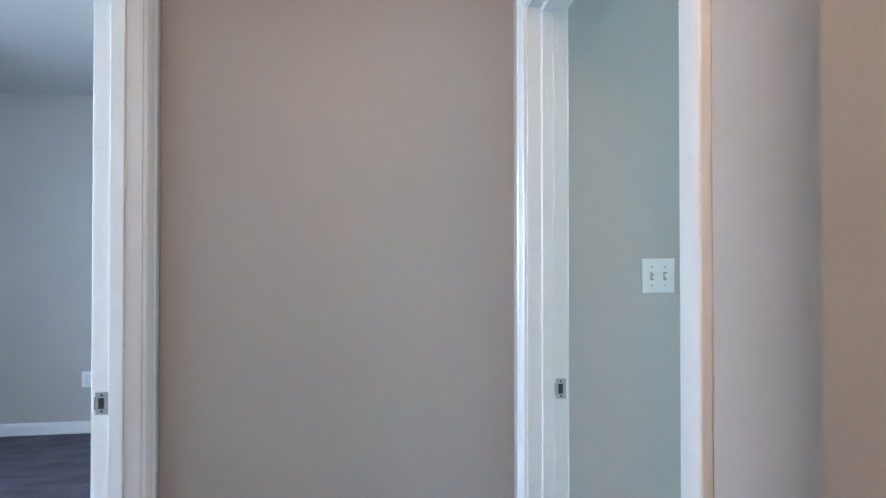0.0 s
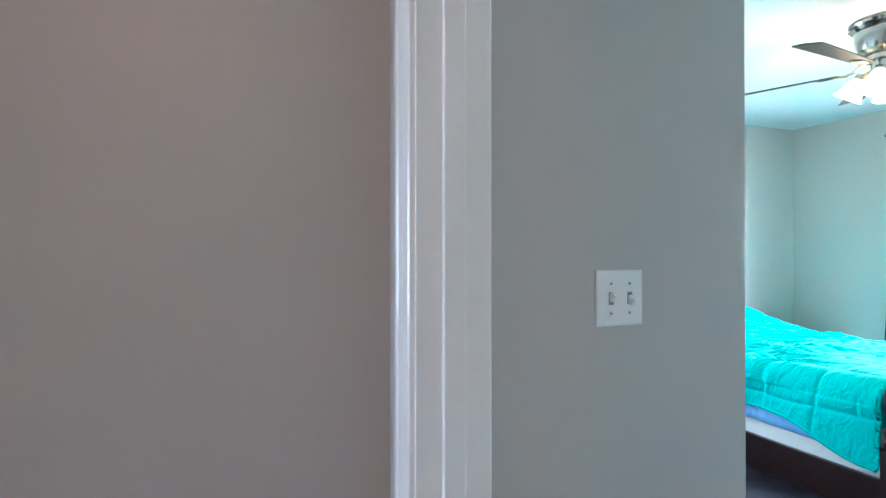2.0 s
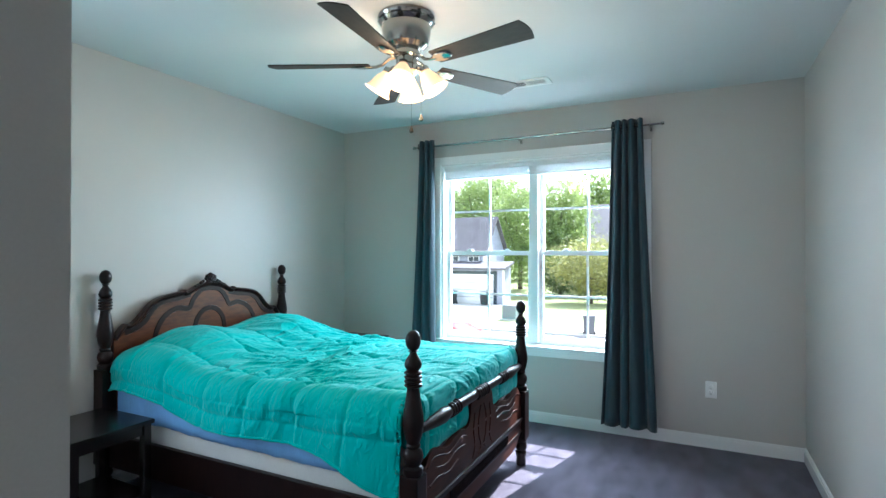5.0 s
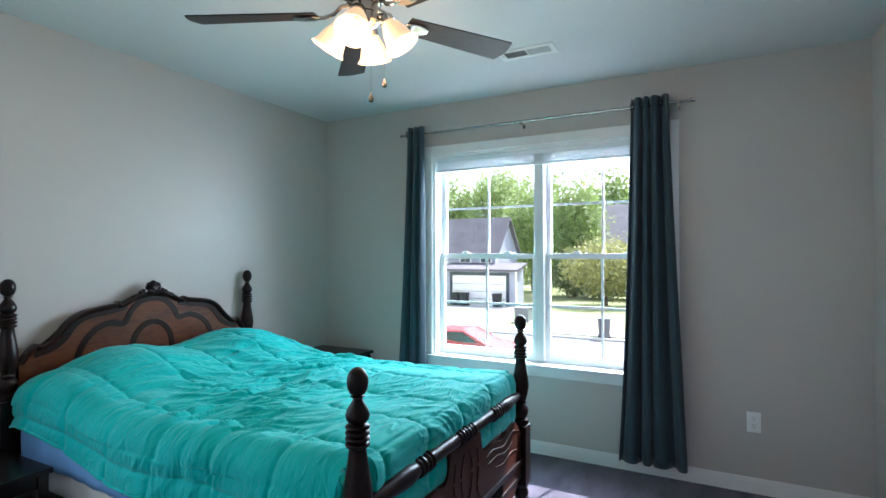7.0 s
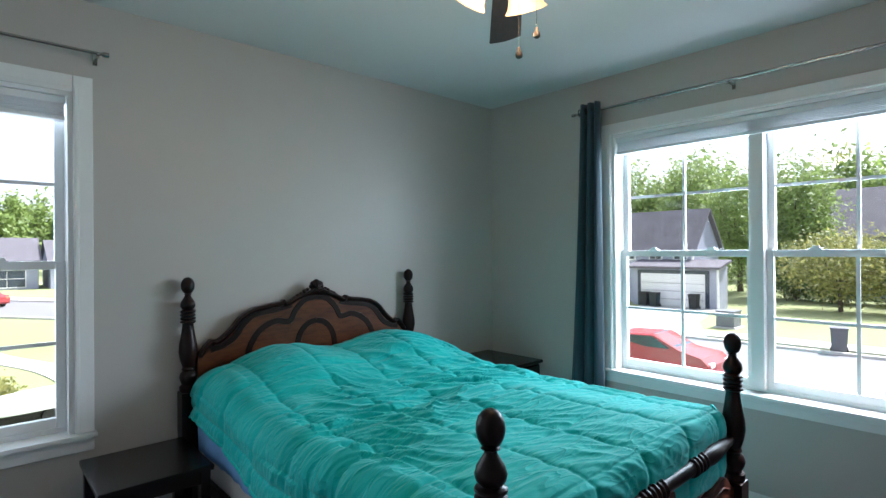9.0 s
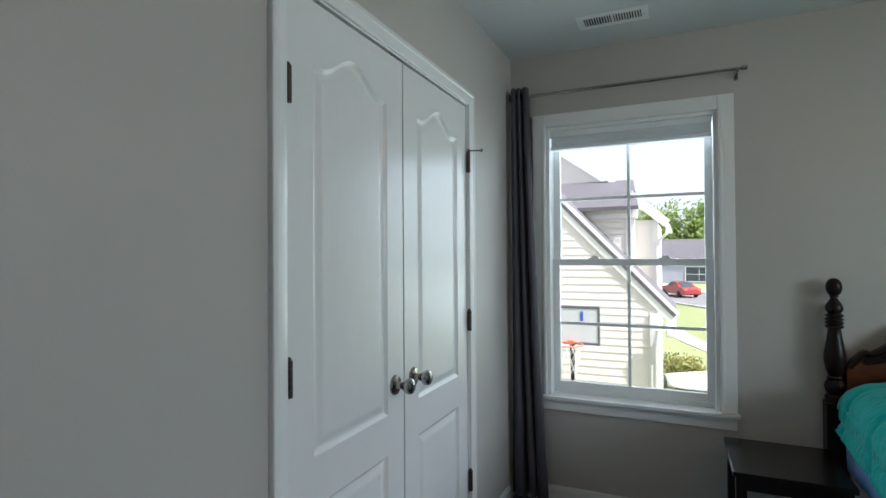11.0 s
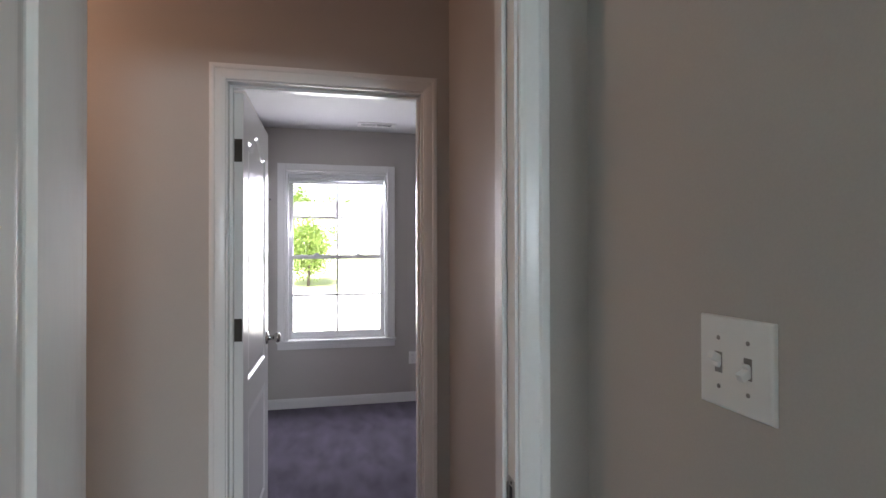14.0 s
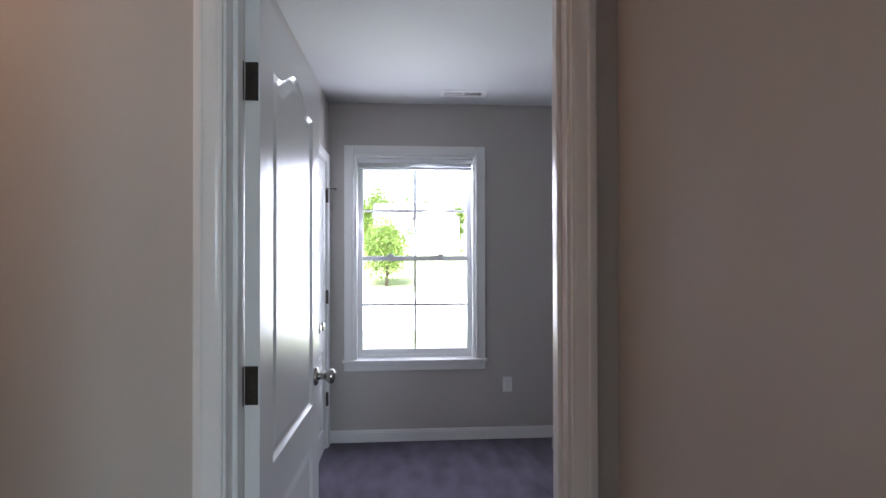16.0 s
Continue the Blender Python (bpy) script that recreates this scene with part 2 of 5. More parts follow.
def box(bm, x0, y0, z0, x1, y1, z1, bevel=0.0, m=None):
    vs = [bm.verts.new((x, y, z)) for z in (z0, z1) for y in (y0, y1) for x in (x0, x1)]
    fs = [bm.faces.new([vs[i] for i in f]) for f in ((0, 2, 3, 1), (4, 5, 7, 6), (0, 1, 5, 4), (2, 6, 7, 3), (0, 4, 6, 2), (1, 3, 7, 5))]
    if bevel:
        bmesh.ops.bevel(bm, geom=list({e for f in fs for e in f.edges}), offset=bevel, segments=2, affect="EDGES", profile=0.6)
    if m is not None:
        bmesh.ops.transform(bm, matrix=m, verts=[v for v in bm.verts if v in vs] if not bevel else bm.verts)
    return bm


def boxes(*rows, bevel=0.0):
    bm = bmesh.new()
    for r in rows:
        b2 = bmesh.new()
        box(b2, *r, bevel=bevel)
        tmp = bpy.data.meshes.new("tmp")
        b2.to_mesh(tmp)
        b2.free()
        bm.from_mesh(tmp)
        bpy.data.meshes.remove(tmp)
    return bm


def lathe(profile, seg=24, m=None, bm=None):
    """Turns a profile of (radius, height) round z."""
    bm = bm or bmesh.new()
    rings = []
    for r, z in profile:
        ring = []
        for i in range(seg):
            a = 2 * math.pi * i / seg
            p = Vector((r * math.cos(a), r * math.sin(a), z))
            ring.append(bm.verts.new(m @ p if m is not None else p))
        rings.append(ring)
    for a, b in zip(rings, rings[1:]):
        for i in range(seg):
            j = (i + 1) % seg
            bm.faces.new((a[i], a[j], b[j], b[i]))
    bm.faces.new(rings[0][::-1])
    bm.faces.new(rings[-1])
    return bm


def tube(path, r, seg=10, bm=None):
    bm = bm or bmesh.new()
    pts = [Vector(p) for p in path]
    rings = []
    for k, p in enumerate(pts):
        d = (pts[min(k + 1, len(pts) - 1)] - pts[max(k - 1, 0)]).normalized()
        q = d.to_track_quat("Z", "Y")
        rings.append([bm.verts.new(p + q @ Vector((r * math.cos(2 * math.pi * i / seg), r * math.sin(2 * math.pi * i / seg), 0))) for i in range(seg)])
    for a, b in zip(rings, rings[1:]):
        for i in range(seg):
            j = (i + 1) % seg
            bm.faces.new((a[i], a[j], b[j], b[i]))
    bm.faces.new(rings[0][::-1])
    bm.faces.new(rings[-1])
    return bm


def slab(outline, y0, y1, bevel=0.0):
    """A flat outline of (x, z) given thickness from y0 to y1."""
    bm = bmesh.new()
    a = [bm.verts.new((x, y0, z)) for x, z in outline]
    b = [bm.verts.new((x, y1, z)) for x, z in outline]
    f0, f1 = bm.faces.new(a), bm.faces.new(b[::-1])
    n = len(a)
    for i in range(n):
        bm.faces.new((a[i], b[i], b[(i + 1) % n], a[(i + 1) % n]))
    if bevel:
        bmesh.ops.bevel(bm, geom=list(f0.edges), offset=bevel, segments=2, affect="EDGES", profile=0.6)
    return bm


def structure(name, bm, material, label, category, smooth=None):
    return tagged(new(name, mesh_of(name, bm, material, smooth)), label, category, kind="structure")


# ---- the shell ----
H = 2.47
XE, YN, YS, XC, YP = 5.444, 4.216, 0.582, 1.704, 1.692
XD0, XD1 = 0.868, 0.983
XH, XR = -0.174, -0.289
XW = -2.850
YR = 0.655


def wall(name, axis, c0, c1, a0, a1, holes=(), label="", material=None):
    """A wall across x or y from c0 to c1, from a0 to a1 along, with holes (a, b, bottom, top)."""
    rows, at = [], a0
    for h0, h1, b, t in sorted(holes):
        rows.append((at, h0, 0, H))
        if b > 0:
            rows.append((h0, h1, 0, b))
        rows.append((h0, h1, t, H))
        at = h1
    rows.append((at, a1, 0, H))
    rows = [(c0, u, b, c1, v, t) if axis == "x" else (u, c0, b, v, c1, t) for u, v, b, t in rows]
    return structure(name, boxes(*rows), material or WALL, label or "greige painted drywall wall with a satin finish", "wall")


W1 = dict(a=1.570, b=3.185, z0=0.600, z1=2.085)
W2 = dict(a=1.905, b=2.752, z0=0.580, z1=2.060)
W3 = dict(a=0.840, b=1.727, z0=0.594, z1=2.085)
DB = (0.782, 1.563, 2.029)
DR = (0.824, 1.594, 2.029)
DC = (2.319, 3.543, 2.053)

wall("wall_east", "x", XE, XE + 0.16, YS - 0.12, YN + 0.16, [(W1["a"], W1["b"], W1["z0"], W1["z1"])])
wall("wall_north", "y", YN, YN + 0.16, XW - 0.16, XE, [(W2["a"], W2["b"], W2["z0"], W2["z1"])])
wall("wall_south", "y", YS - 0.12, YS, XD0 + 0.13, XE)
wall("wall_bedroom_door", "x", XD0, XD1, 0.485, YP, [(DB[0], DB[1], 0, DB[2])])
wall("wall_partition", "y", YP, YP + 0.115, XH, XC - 0.115)
wall("wall_closet", "x", XC - 0.115, XC, YP, YN, [(DC[0], DC[1], 0, DC[2])])
wall("wall_hall_west", "x", XR, XH, -2.6, YN, [(DR[0], DR[1], 0, DR[2])])
wall("wall_hall_east", "x", 0.785, XD0 + 0.13, -2.6, 0.485)
wall("wall_hall_south", "y", -2.72, -2.6, XR, XD0 + 0.13)
wall("wall_room_south", "y", YR - 0.115, YR, XW, XR, [(-2.758, -1.610, 0, 2.033)])
wall("wall_west", "x", XW - 0.16, XW, YR - 0.115, YN, [(W3["a"], W3["b"], W3["z0"], W3["z1"])])
wall("wall_closet_back", "y", YN - 0.3, YN - 0.2, XH, XC - 0.115, label="plain drywall at the closet's far end")
structure("floor", boxes((XW - 0.16, -2.72, -0.2, XE + 0.16, YN + 0.16, 0)), CARPET, "grey plush carpet with vacuum marks, wall to wall", "floor")
structure("ceiling", boxes((XW - 0.16, -2.72, H, XE + 0.16, YN + 0.16, H + 0.14)), CEIL, "flat white painted ceiling", "ceiling")


def baseboard(runs):
    """Each run is (axis, wall face, from, to, side into the room)."""
    rows = []
    for axis, c, u, v, s in runs:
        for d, b, t in ((0.013, 0, 0.068), (0.009, 0.068, 0.080), (0.005, 0.080, 0.086)):
            lo, hi = min(c, c + s * d), max(c, c + s * d)
            rows.append((lo, u, b, hi, v, t) if axis == "x" else (u, lo, b, v, hi, t))
    return structure("baseboard", boxes(*rows), TRIM, "white painted moulded baseboard along the walls", "baseboard")


baseboard([("x", XE, YS, YN, -1), ("y", YN, XC, XE - 0.013, -1), ("y", YS, XD1, XE - 0.013, 1), ("x", XC, YP, DC[0] - 0.066, 1), ("x", XC, DC[1] + 0.066, YN - 0.013, 1),
           ("y", YP, XD1, XC, -1), ("y", YP, XH, XD0, -1), ("x", XW, YR, YN, 1), ("y", YN, XW + 0.013, XR, -1), ("y", YR, -1.545, XR, 1),
           ("x", XH, -2.6, DR[0] - 0.066, 1), ("x", XD0, 0.485, DB[0] - 0.066, -1)])


# ---- windows ----
def window(name, m, w, z0, z1, units, label, blind_drop):
    """A window seen from inside: x to the right along the wall, y outwards, the origin at the opening's middle on the wall's face."""
    win = tagged(new(name), label, "window", kind="structure")
    win.matrix_basis = m
    hw = w / 2
    c, t = 0.072, 0.017
    def casing(nm, rows):
        return part(nm, boxes(*rows, bevel=0.003), TRIM, win)
    for s in (-1, 1):
        a, b = sorted((s * hw, s * (hw + c)))
        i0, i1 = sorted((s * (hw + 0.004), s * (hw + 0.020)))
        casing("casing", [(a, -t, z0 + 0.004, b, 0, z1 + c), (i0, -t - 0.005, z0 + 0.004, i1, -t + 0.002, z1 + 0.02)])
    casing("head_casing", [(-hw + 0.001, -t, z1, hw - 0.001, 0, z1 + c), (-hw + 0.001, -t - 0.005, z1 + 0.004, hw - 0.001, -t + 0.002, z1 + 0.020)])
    part("window_sill", boxes((-hw - c - 0.010, -0.042, z0 - 0.018, hw + c + 0.010, 0.075, z0 + 0.003), bevel=0.005), TRIM, win)
    part("apron", boxes((-hw - c, -0.015, z0 - 0.078, hw + c, 0, z0 - 0.018), (-hw - c, -0.019, z0 - 0.040, hw + c, -0.013, z0 - 0.018), bevel=0.003), TRIM, win)
    jamb = 0.018
    part("window_frame", boxes((-hw, 0, z0, -hw + jamb, 0.16, z1), (hw - jamb, 0, z0, hw, 0.16, z1), (-hw + jamb, 0, z1 - jamb, hw - jamb, 0.16, z1),
                               (-hw + jamb, 0.075, z0 - 0.001, hw - jamb, 0.16, z0 + 0.022)), VINYL, win)
    mul = 0.062
    spans = [(-hw + jamb, hw - jamb)] if units == 1 else [(-hw + jamb, -mul / 2), (mul / 2, hw - jamb)]
    if units == 2:
        part("mullion", boxes((-mul / 2, 0.030, z0 + 0.02, mul / 2, 0.15, z1 - jamb), bevel=0.002), VINYL, win)
    zm = (z0 + z1) / 2 - 0.008
    for a, b in spans:
        for k, (b0, b1, y0) in enumerate(((z0 + 0.022, zm + 0.018, 0.078), (zm - 0.018, z1 - jamb, 0.112))):
            st = 0.032 if units == 2 else 0.036
            lo, hi = (0.042, 0.036) if k == 0 else (0.036, 0.036)
            sash = part("sash", boxes((a, y0, b0, a + st, y0 + 0.032, b1), (b - st, y0, b0, b, y0 + 0.032, b1), (a + st, y0, b0, b - st, y0 + 0.032, b0 + lo),
                                      (a + st, y0, b1 - hi, b - st, y0 + 0.032, b1), bevel=0.0025), VINYL, win)
            g0, g1, mid = b0 + lo, b1 - hi, (a + b) / 2
            low = g0 + (g1 - g0) * 0.5
            part("muntin", boxes((mid - 0.008, y0 + 0.008, g0 - 0.001, mid + 0.008, y0 + 0.020, g1 + 0.001), (a + st - 0.001, y0 + 0.009, low - 0.008, b - st + 0.001, y0 + 0.019, low + 0.008)), VINYL, sash)
            pane = part("pane", boxes((a + st - 0.003, y0 + 0.022, g0 - 0.003, b - st + 0.003, y0 + 0.026, g1 + 0.003)), GLASS, sash)
            pane.visible_shadow = False
        for u in (0.28, 0.72):
            x = a + (b - a) * u
            part("sash_lock", boxes((x - 0.028, 0.070, zm + 0.018, x + 0.028, 0.100, zm + 0.026), (x - 0.012, 0.062, zm + 0.024, x + 0.022, 0.078, zm + 0.036), bevel=0.002), VINYL, win)
    # a raised blind: headrail, a stack of slats, bottom rail
    bl = part("headrail", boxes((-hw + 0.022, 0.012, z1 - 0.052, hw - 0.022, 0.060, z1 - 0.020), bevel=0.003), BLIND, win)
    n = max(3, int((blind_drop - 0.055) / 0.008))
    for i in range(n):
        z = z1 - 0.056 - i * 0.008
        part("slat", boxes((-hw + 0.026, 0.014 + 0.002 * math.sin(i * 2.1), z - 0.0035, hw - 0.026, 0.062, z)), BLIND, bl)
    zb = z1 - 0.056 - n * 0.008
    part("bottom_rail", boxes((-hw + 0.024, 0.012, zb - 0.018, hw - 0.024, 0.062, zb), bevel=0.003), BLIND, bl)
    return win


window("window_1", pose(XE, (W1["a"] + W1["b"]) / 2, 0, 0, 0, -90), W1["b"] - W1["a"], W1["z0"], W1["z1"], 2, "wide white twin double-hung window with grilles and a raised blind", 0.105)
window("window_2", pose((W2["a"] + W2["b"]) / 2, YN, 0, 0, 0, 0), W2["b"] - W2["a"], W2["z0"], W2["z1"], 1, "white double-hung window with grilles and a raised white blind", 0.105)
window("window_3", pose(XW, (W3["a"] + W3["b"]) / 2, 0, 0, 0, 90), W3["b"] - W3["a"], W3["z0"], W3["z1"], 1, "white double-hung window with grilles in the far bedroom", 0.085)


# ---- doors ----
def moulded(ends):
    """A moulding between two end sections, one face to each edge of the section."""
    bm = bmesh.new()
    a, b = [[bm.verts.new(p) for p in e] for e in ends]
    n = len(a)
    for k in range(n):
        bm.faces.new((a[k], a[(k + 1) % n], b[(k + 1) % n], b[k]))
    bm.faces.new(a[::-1]), bm.faces.new(b)
    return bm


def door_frame(name, m, w, h, depth, label, sides=(0, 1)):
    """Jambs, stops and casings of an opening; x along the wall, y through it."""
    d = tagged(new(name), label, "door frame", kind="structure")
    d.matrix_basis = m
    hw, j, c = w / 2, 0.018, 0.057
    for s in (-1, 1):
        part("jamb", boxes((s * hw - (j if s > 0 else 0), 0, 0, s * hw + (0 if s > 0 else j), depth, h - j)), TRIM, d)
    part("head_jamb", boxes((-hw, 0, h - j, hw, depth, h)), TRIM, d)
    for s in (-1, 1):
        x0, x1 = sorted((s * (hw - j), s * (hw - j - 0.011)))
        part("door_stop", boxes((x0, 0.040, 0, x1, depth - 0.040, h - j - 0.011), bevel=0.002), TRIM, d)
    part("door_stop", boxes((-hw + j, 0.040, h - j - 0.011, hw - j, depth - 0.040, h - j), bevel=0.002), TRIM, d)
    for side in sides:
        y, o = (0, -1) if side == 0 else (depth, 1)
        a0, z0 = hw - j + 0.006, h - j + 0.006
        sect = ((0.0, 0.0), (0.0, 0.0080), (0.0030, 0.0105), (0.011, 0.0112), (0.014, 0.0125), (0.036, 0.0140), (0.040, 0.0172), (0.050, 0.0178), (c - 0.002, 0.0165), (c, 0.0140), (c, 0.0))
        for s in (-1, 1):
            part("casing", moulded([[(s * (a0 + u), y + o * t, 0) for u, t in sect], [(s * (a0 + u), y + o * t, z0 + u) for u, t in sect]]), TRIM, d, smooth=28)
        part("head_casing", moulded([[(s * (a0 + u), y + o * t, z0 + u) for u, t in sect] for s in (-1, 1)]), TRIM, d, smooth=28)
    return d


def arch(x, w):
    """The rise of a panel's cathedral top at x from its middle."""
    u = min(1.0, abs(x) / (w / 2))
    return 0.5 * (1 + math.cos(math.pi * min(1.0, u / 0.82)))


def panel_loop(x0, x1, z0, z1, rise):
    n = 28 if rise else 1
    top = [(x1 + (x0 - x1) * i / n, z1 + rise * arch(x1 + (x0 - x1) * i / n - (x0 + x1) / 2, x1 - x0)) for i in range(n + 1)]
    return [(x0, z0), (x1, z0)] + top


def door_leaf(name, m, w, h, label, knob=None, hinges=(), knob_z=0.925, group="", barrel=-0.011, jamb_plate=False):
    """A hollow-core two-panel leaf. x from the hinge, y through the thickness, faces at y 0 and 0.035."""
    leaf = thing(name, m, label, "door", group)
    st = 0.112 if w > 0.64 else 0.105
    sizes = [(st, w - st, 0.835, h - 0.166, 0.068), (st, w - st, 0.16, 0.705, 0)]
    loops = [panel_loop(*z) for z in sizes]
    T = 0.035
    body = bmesh.new()
    def quad(a, b, c, d):
        body.faces.new([body.verts.new(p) for p in (a, b, c, d)])
    for y in (0.0, T):
        for x0, x1, z0, z1 in ((0, st, 0.012, h), (w - st, w, 0.012, h), (st, w - st, 0.012, 0.16), (st, w - st, 0.705, 0.835)):
            quad((x0, y, z0), (x1, y, z0), (x1, y, z1), (x0, y, z1))
        crown = loops[0][2:]
        for (xa, za), (xb, zb) in zip(crown, crown[1:]):
            quad((xa, y, za), (xb, y, zb), (xb, y, h), (xa, y, h))
    quad((0, 0, 0.012), (0, T, 0.012), (0, T, h), (0, 0, h)), quad((w, 0, 0.012), (w, T, 0.012), (w, T, h), (w, 0, h))
    quad((0, 0, h), (w, 0, h), (w, T, h), (0, T, h)), quad((0, 0, 0.012), (w, 0, 0.012), (w, T, 0.012), (0, T, 0.012))
    part("slab", body, DOORP, leaf)
    for a0, a1, b0, b1, rise in sizes:
        for y, s in ((0.0, 1), (T, -1)):
            bm = bmesh.new()
            rings = []
            for d, dep in ((0, 0), (0.004, 0.0035), (0.011, 0.0085), (0.016, 0.0095), (0.022, 0.0085), (0.040, 0.0035), (0.047, 0.0030)):
                rings.append([bm.verts.new((x, y + s * dep, z)) for x, z in panel_loop(a0 + d, a1 - d, b0 + d, b1 - d, rise)])
            for a, b in zip(rings, rings[1:]):
                for i in range(len(a)):
                    bm.faces.new((a[i], a[(i + 1) % len(a)], b[(i + 1) % len(a)], b[i]))
            bm.faces.new(rings[-1])
            bmesh.ops.triangulate(bm, faces=[f for f in bm.faces if len(f.verts) > 4])
            part("panel", bm, DOORP, leaf)
    if knob:
        prof = [(0.0335, 0), (0.0335, 0.004), (0.030, 0.009), (0.014, 0.012), (0.0115, 0.020), (0.0125, 0.032), (0.019, 0.040), (0.0255, 0.050), (0.027, 0.058), (0.024, 0.066), (0.016, 0.0705), (0.004, 0.072)]
        for side in knob:
            y, rx = (0, 90) if side == 0 else (T, -90)
            part("knob", lathe(prof, 28), NICKEL, leaf, "round satin nickel door knob", smooth=40, m=pose(w - 0.062, y, knob_z, rx))
        part("latch_plate", boxes((w - 0.001, 0.006, knob_z - 0.028, w + 0.0016, 0.029, knob_z + 0.028), (w + 0.0016, 0.011, knob_z - 0.010, w + 0.008, 0.024, knob_z + 0.010)), STEEL, leaf)
    for hz in hinges:
        hg = bmesh.new()
        box(hg, -0.0022, 0.004, hz - 0.045, 0.0003, 0.034, hz + 0.045)
        if jamb_plate:
            box(hg, -0.036, 0.0352, hz - 0.045, -0.004, 0.0385, hz + 0.045)
        for k in range(5):
            lathe([(0.0095, hz - 0.045 + 0.018 * k), (0.0095, hz - 0.0278 + 0.018 * k)], 12, Matrix.Translation((-0.003, barrel, 0)), hg)
        lathe([(0.0045, hz + 0.045), (0.0068, hz + 0.047), (0.004, hz + 0.053)], 12, Matrix.Translation((-0.003, barrel, 0)), hg)
        part("hinge", hg, BRONZE, leaf, "dark bronze butt hinge", smooth=40)
    return leaf


def strike_plate(m, parent):
    bm = boxes((-0.0155, -0.0015, -0.029, 0.0155, 0, 0.029), bevel=0.0006)
    pl = part("strike_plate", bm, STEEL, parent, "brushed steel strike plate with a latch hole", m=m)
    part("latch_hole", boxes((-0.008, -0.0022, -0.014, 0.006, -0.0015, 0.014)), SLOT, pl)
    part("strike_lip", boxes((-0.0185, -0.004, -0.016, -0.0150, 0.001, 0.016), bevel=0.0005), STEEL, pl)
    for z in (-0.021, 0.021):
        part("screw", lathe([(0.0032, 0), (0.0026, 0.0008)], 12), SLOT, pl, m=pose(0, -0.0015, z, 90))


fb = door_frame("door_1", pose(XD1, (DB[0] + DB[1]) / 2, 0, 0, 0, 90), DB[1] - DB[0], DB[2], XD1 - XD0, "white moulded frame of the bedroom doorway")
fr = door_frame("door_2", pose(XH, (DR[0] + DR[1]) / 2, 0, 0, 0, 90), DR[1] - DR[0], DR[2], XH - XR, "white moulded frame of the second bedroom's doorway")
strike_plate(pose((DB[1] - DB[0]) / 2 - 0.018, 0.018, 0.918, 0, 0, 90 + 180), fb)
strike_plate(pose((DR[1] - DR[0]) / 2 - 0.018, 0.115 - 0.020, 0.914, 0, 0, 270), fr)
fc = door_frame("door_3", pose(XC, (DC[0] + DC[1]) / 2, 0, 0, 0, 90), DC[1] - DC[0], DC[2], 0.115, "white moulded frame of the bedroom closet", sides=(0,))
f4 = door_frame("door_4", pose(-2.184, YR, 0, 0, 0, 180), 1.148, 2.033, 0.115, "white moulded frame of the second bedroom's closet", sides=(0,))

HZ = (1.775, 1.062, 0.345)
leaf_b = door_leaf("bedroom_door", pose(XD1 + 0.004, 0.802, 0), 0.738, 2.003, "white two-panel arched bedroom door standing wide open", knob=(0, 1), hinges=HZ)
leaf_r = door_leaf("bedroom_door", pose(XR - 0.004, DR[0] + 0.020 + 0.035, 0, 0, 0, 179.0), 0.728, 2.003, "white two-panel arched door open into the empty bedroom", knob=(0, 1), hinges=HZ, barrel=0.046, jamb_plate=True)
leaf_1 = door_leaf("closet_door", pose(XC - 0.005, DC[0] + 0.020, 0, 0, 0, 90), 0.588, 2.027, "white two-panel arched closet door, closed", knob=(0,), hinges=HZ, group="pair of closet doors")
leaf_2 = door_leaf("closet_door", pose(XC - 0.040, DC[1] - 0.020, 0, 0, 0, -90), 0.588, 2.027, "white two-panel arched closet door with a hinge-pin stop", knob=(1,), hinges=HZ, barrel=0.046, group="pair of closet doors")
leaf_3 = door_leaf("closet_door", pose(-2.738, YR - 0.040, 0, 0, 0, 0), 0.552, 2.006, "white closed closet door in the empty bedroom", knob=(1,), hinges=HZ, barrel=0.046, group="closet doors of the empty bedroom")
leaf_4 = door_leaf("closet_door", pose(-1.630, YR - 0.005, 0, 0, 0, 180), 0.552, 2.006, "white closed closet door in the empty bedroom", knob=(0,), hinges=HZ, group="closet doors of the empty bedroom")


def pin_stop(parent, y):
    bm = tube([(-0.003, y, 1.822), (-0.003, y, 1.834)], 0.009, 12)
    tube([(-0.003, y, 1.828), (-0.018, y + 0.050, 1.828)], 0.0035, 8, bm)
    tube([(-0.018, y + 0.050, 1.828), (-0.020, y + 0.062, 1.828)], 0.0075, 12, bm)
    part("pin_stop", bm, NICKEL, parent, "nickel hinge-pin door stop", smooth=40)


pin_stop(leaf_2, 0.046)
pin_stop(leaf_3, 0.046)
for lf in (leaf_1, leaf_2):
    part("ball_catch", boxes((0.520, 0.002, 2.027, 0.572, 0.030, 2.033)), BRONZE, lf)


# ---- switches, outlets, vents ----
def cover_plate(hw, hh, d):
    """A wall plate with softly rounded edges, standing d proud of the wall."""
    bm = bmesh.new()
    rings = []
    for inset, depth in ((0, 0), (0.0003, 0.35 * d), (0.0018, 0.72 * d), (0.0045, 0.93 * d), (0.0075, d)):
        x, z = hw - inset, hh - inset
        rings.append([bm.verts.new((a, -depth, b)) for a, b in ((-x, -z), (x, -z), (x, z), (-x, z))])
    for a, b in zip(rings, rings[1:]):
        for i in range(4):
            bm.faces.new((a[i], a[(i + 1) % 4], b[(i + 1) % 4], b[i]))
    bm.faces.new(rings[0][::-1]), bm.faces.new(rings[-1])
    return bm


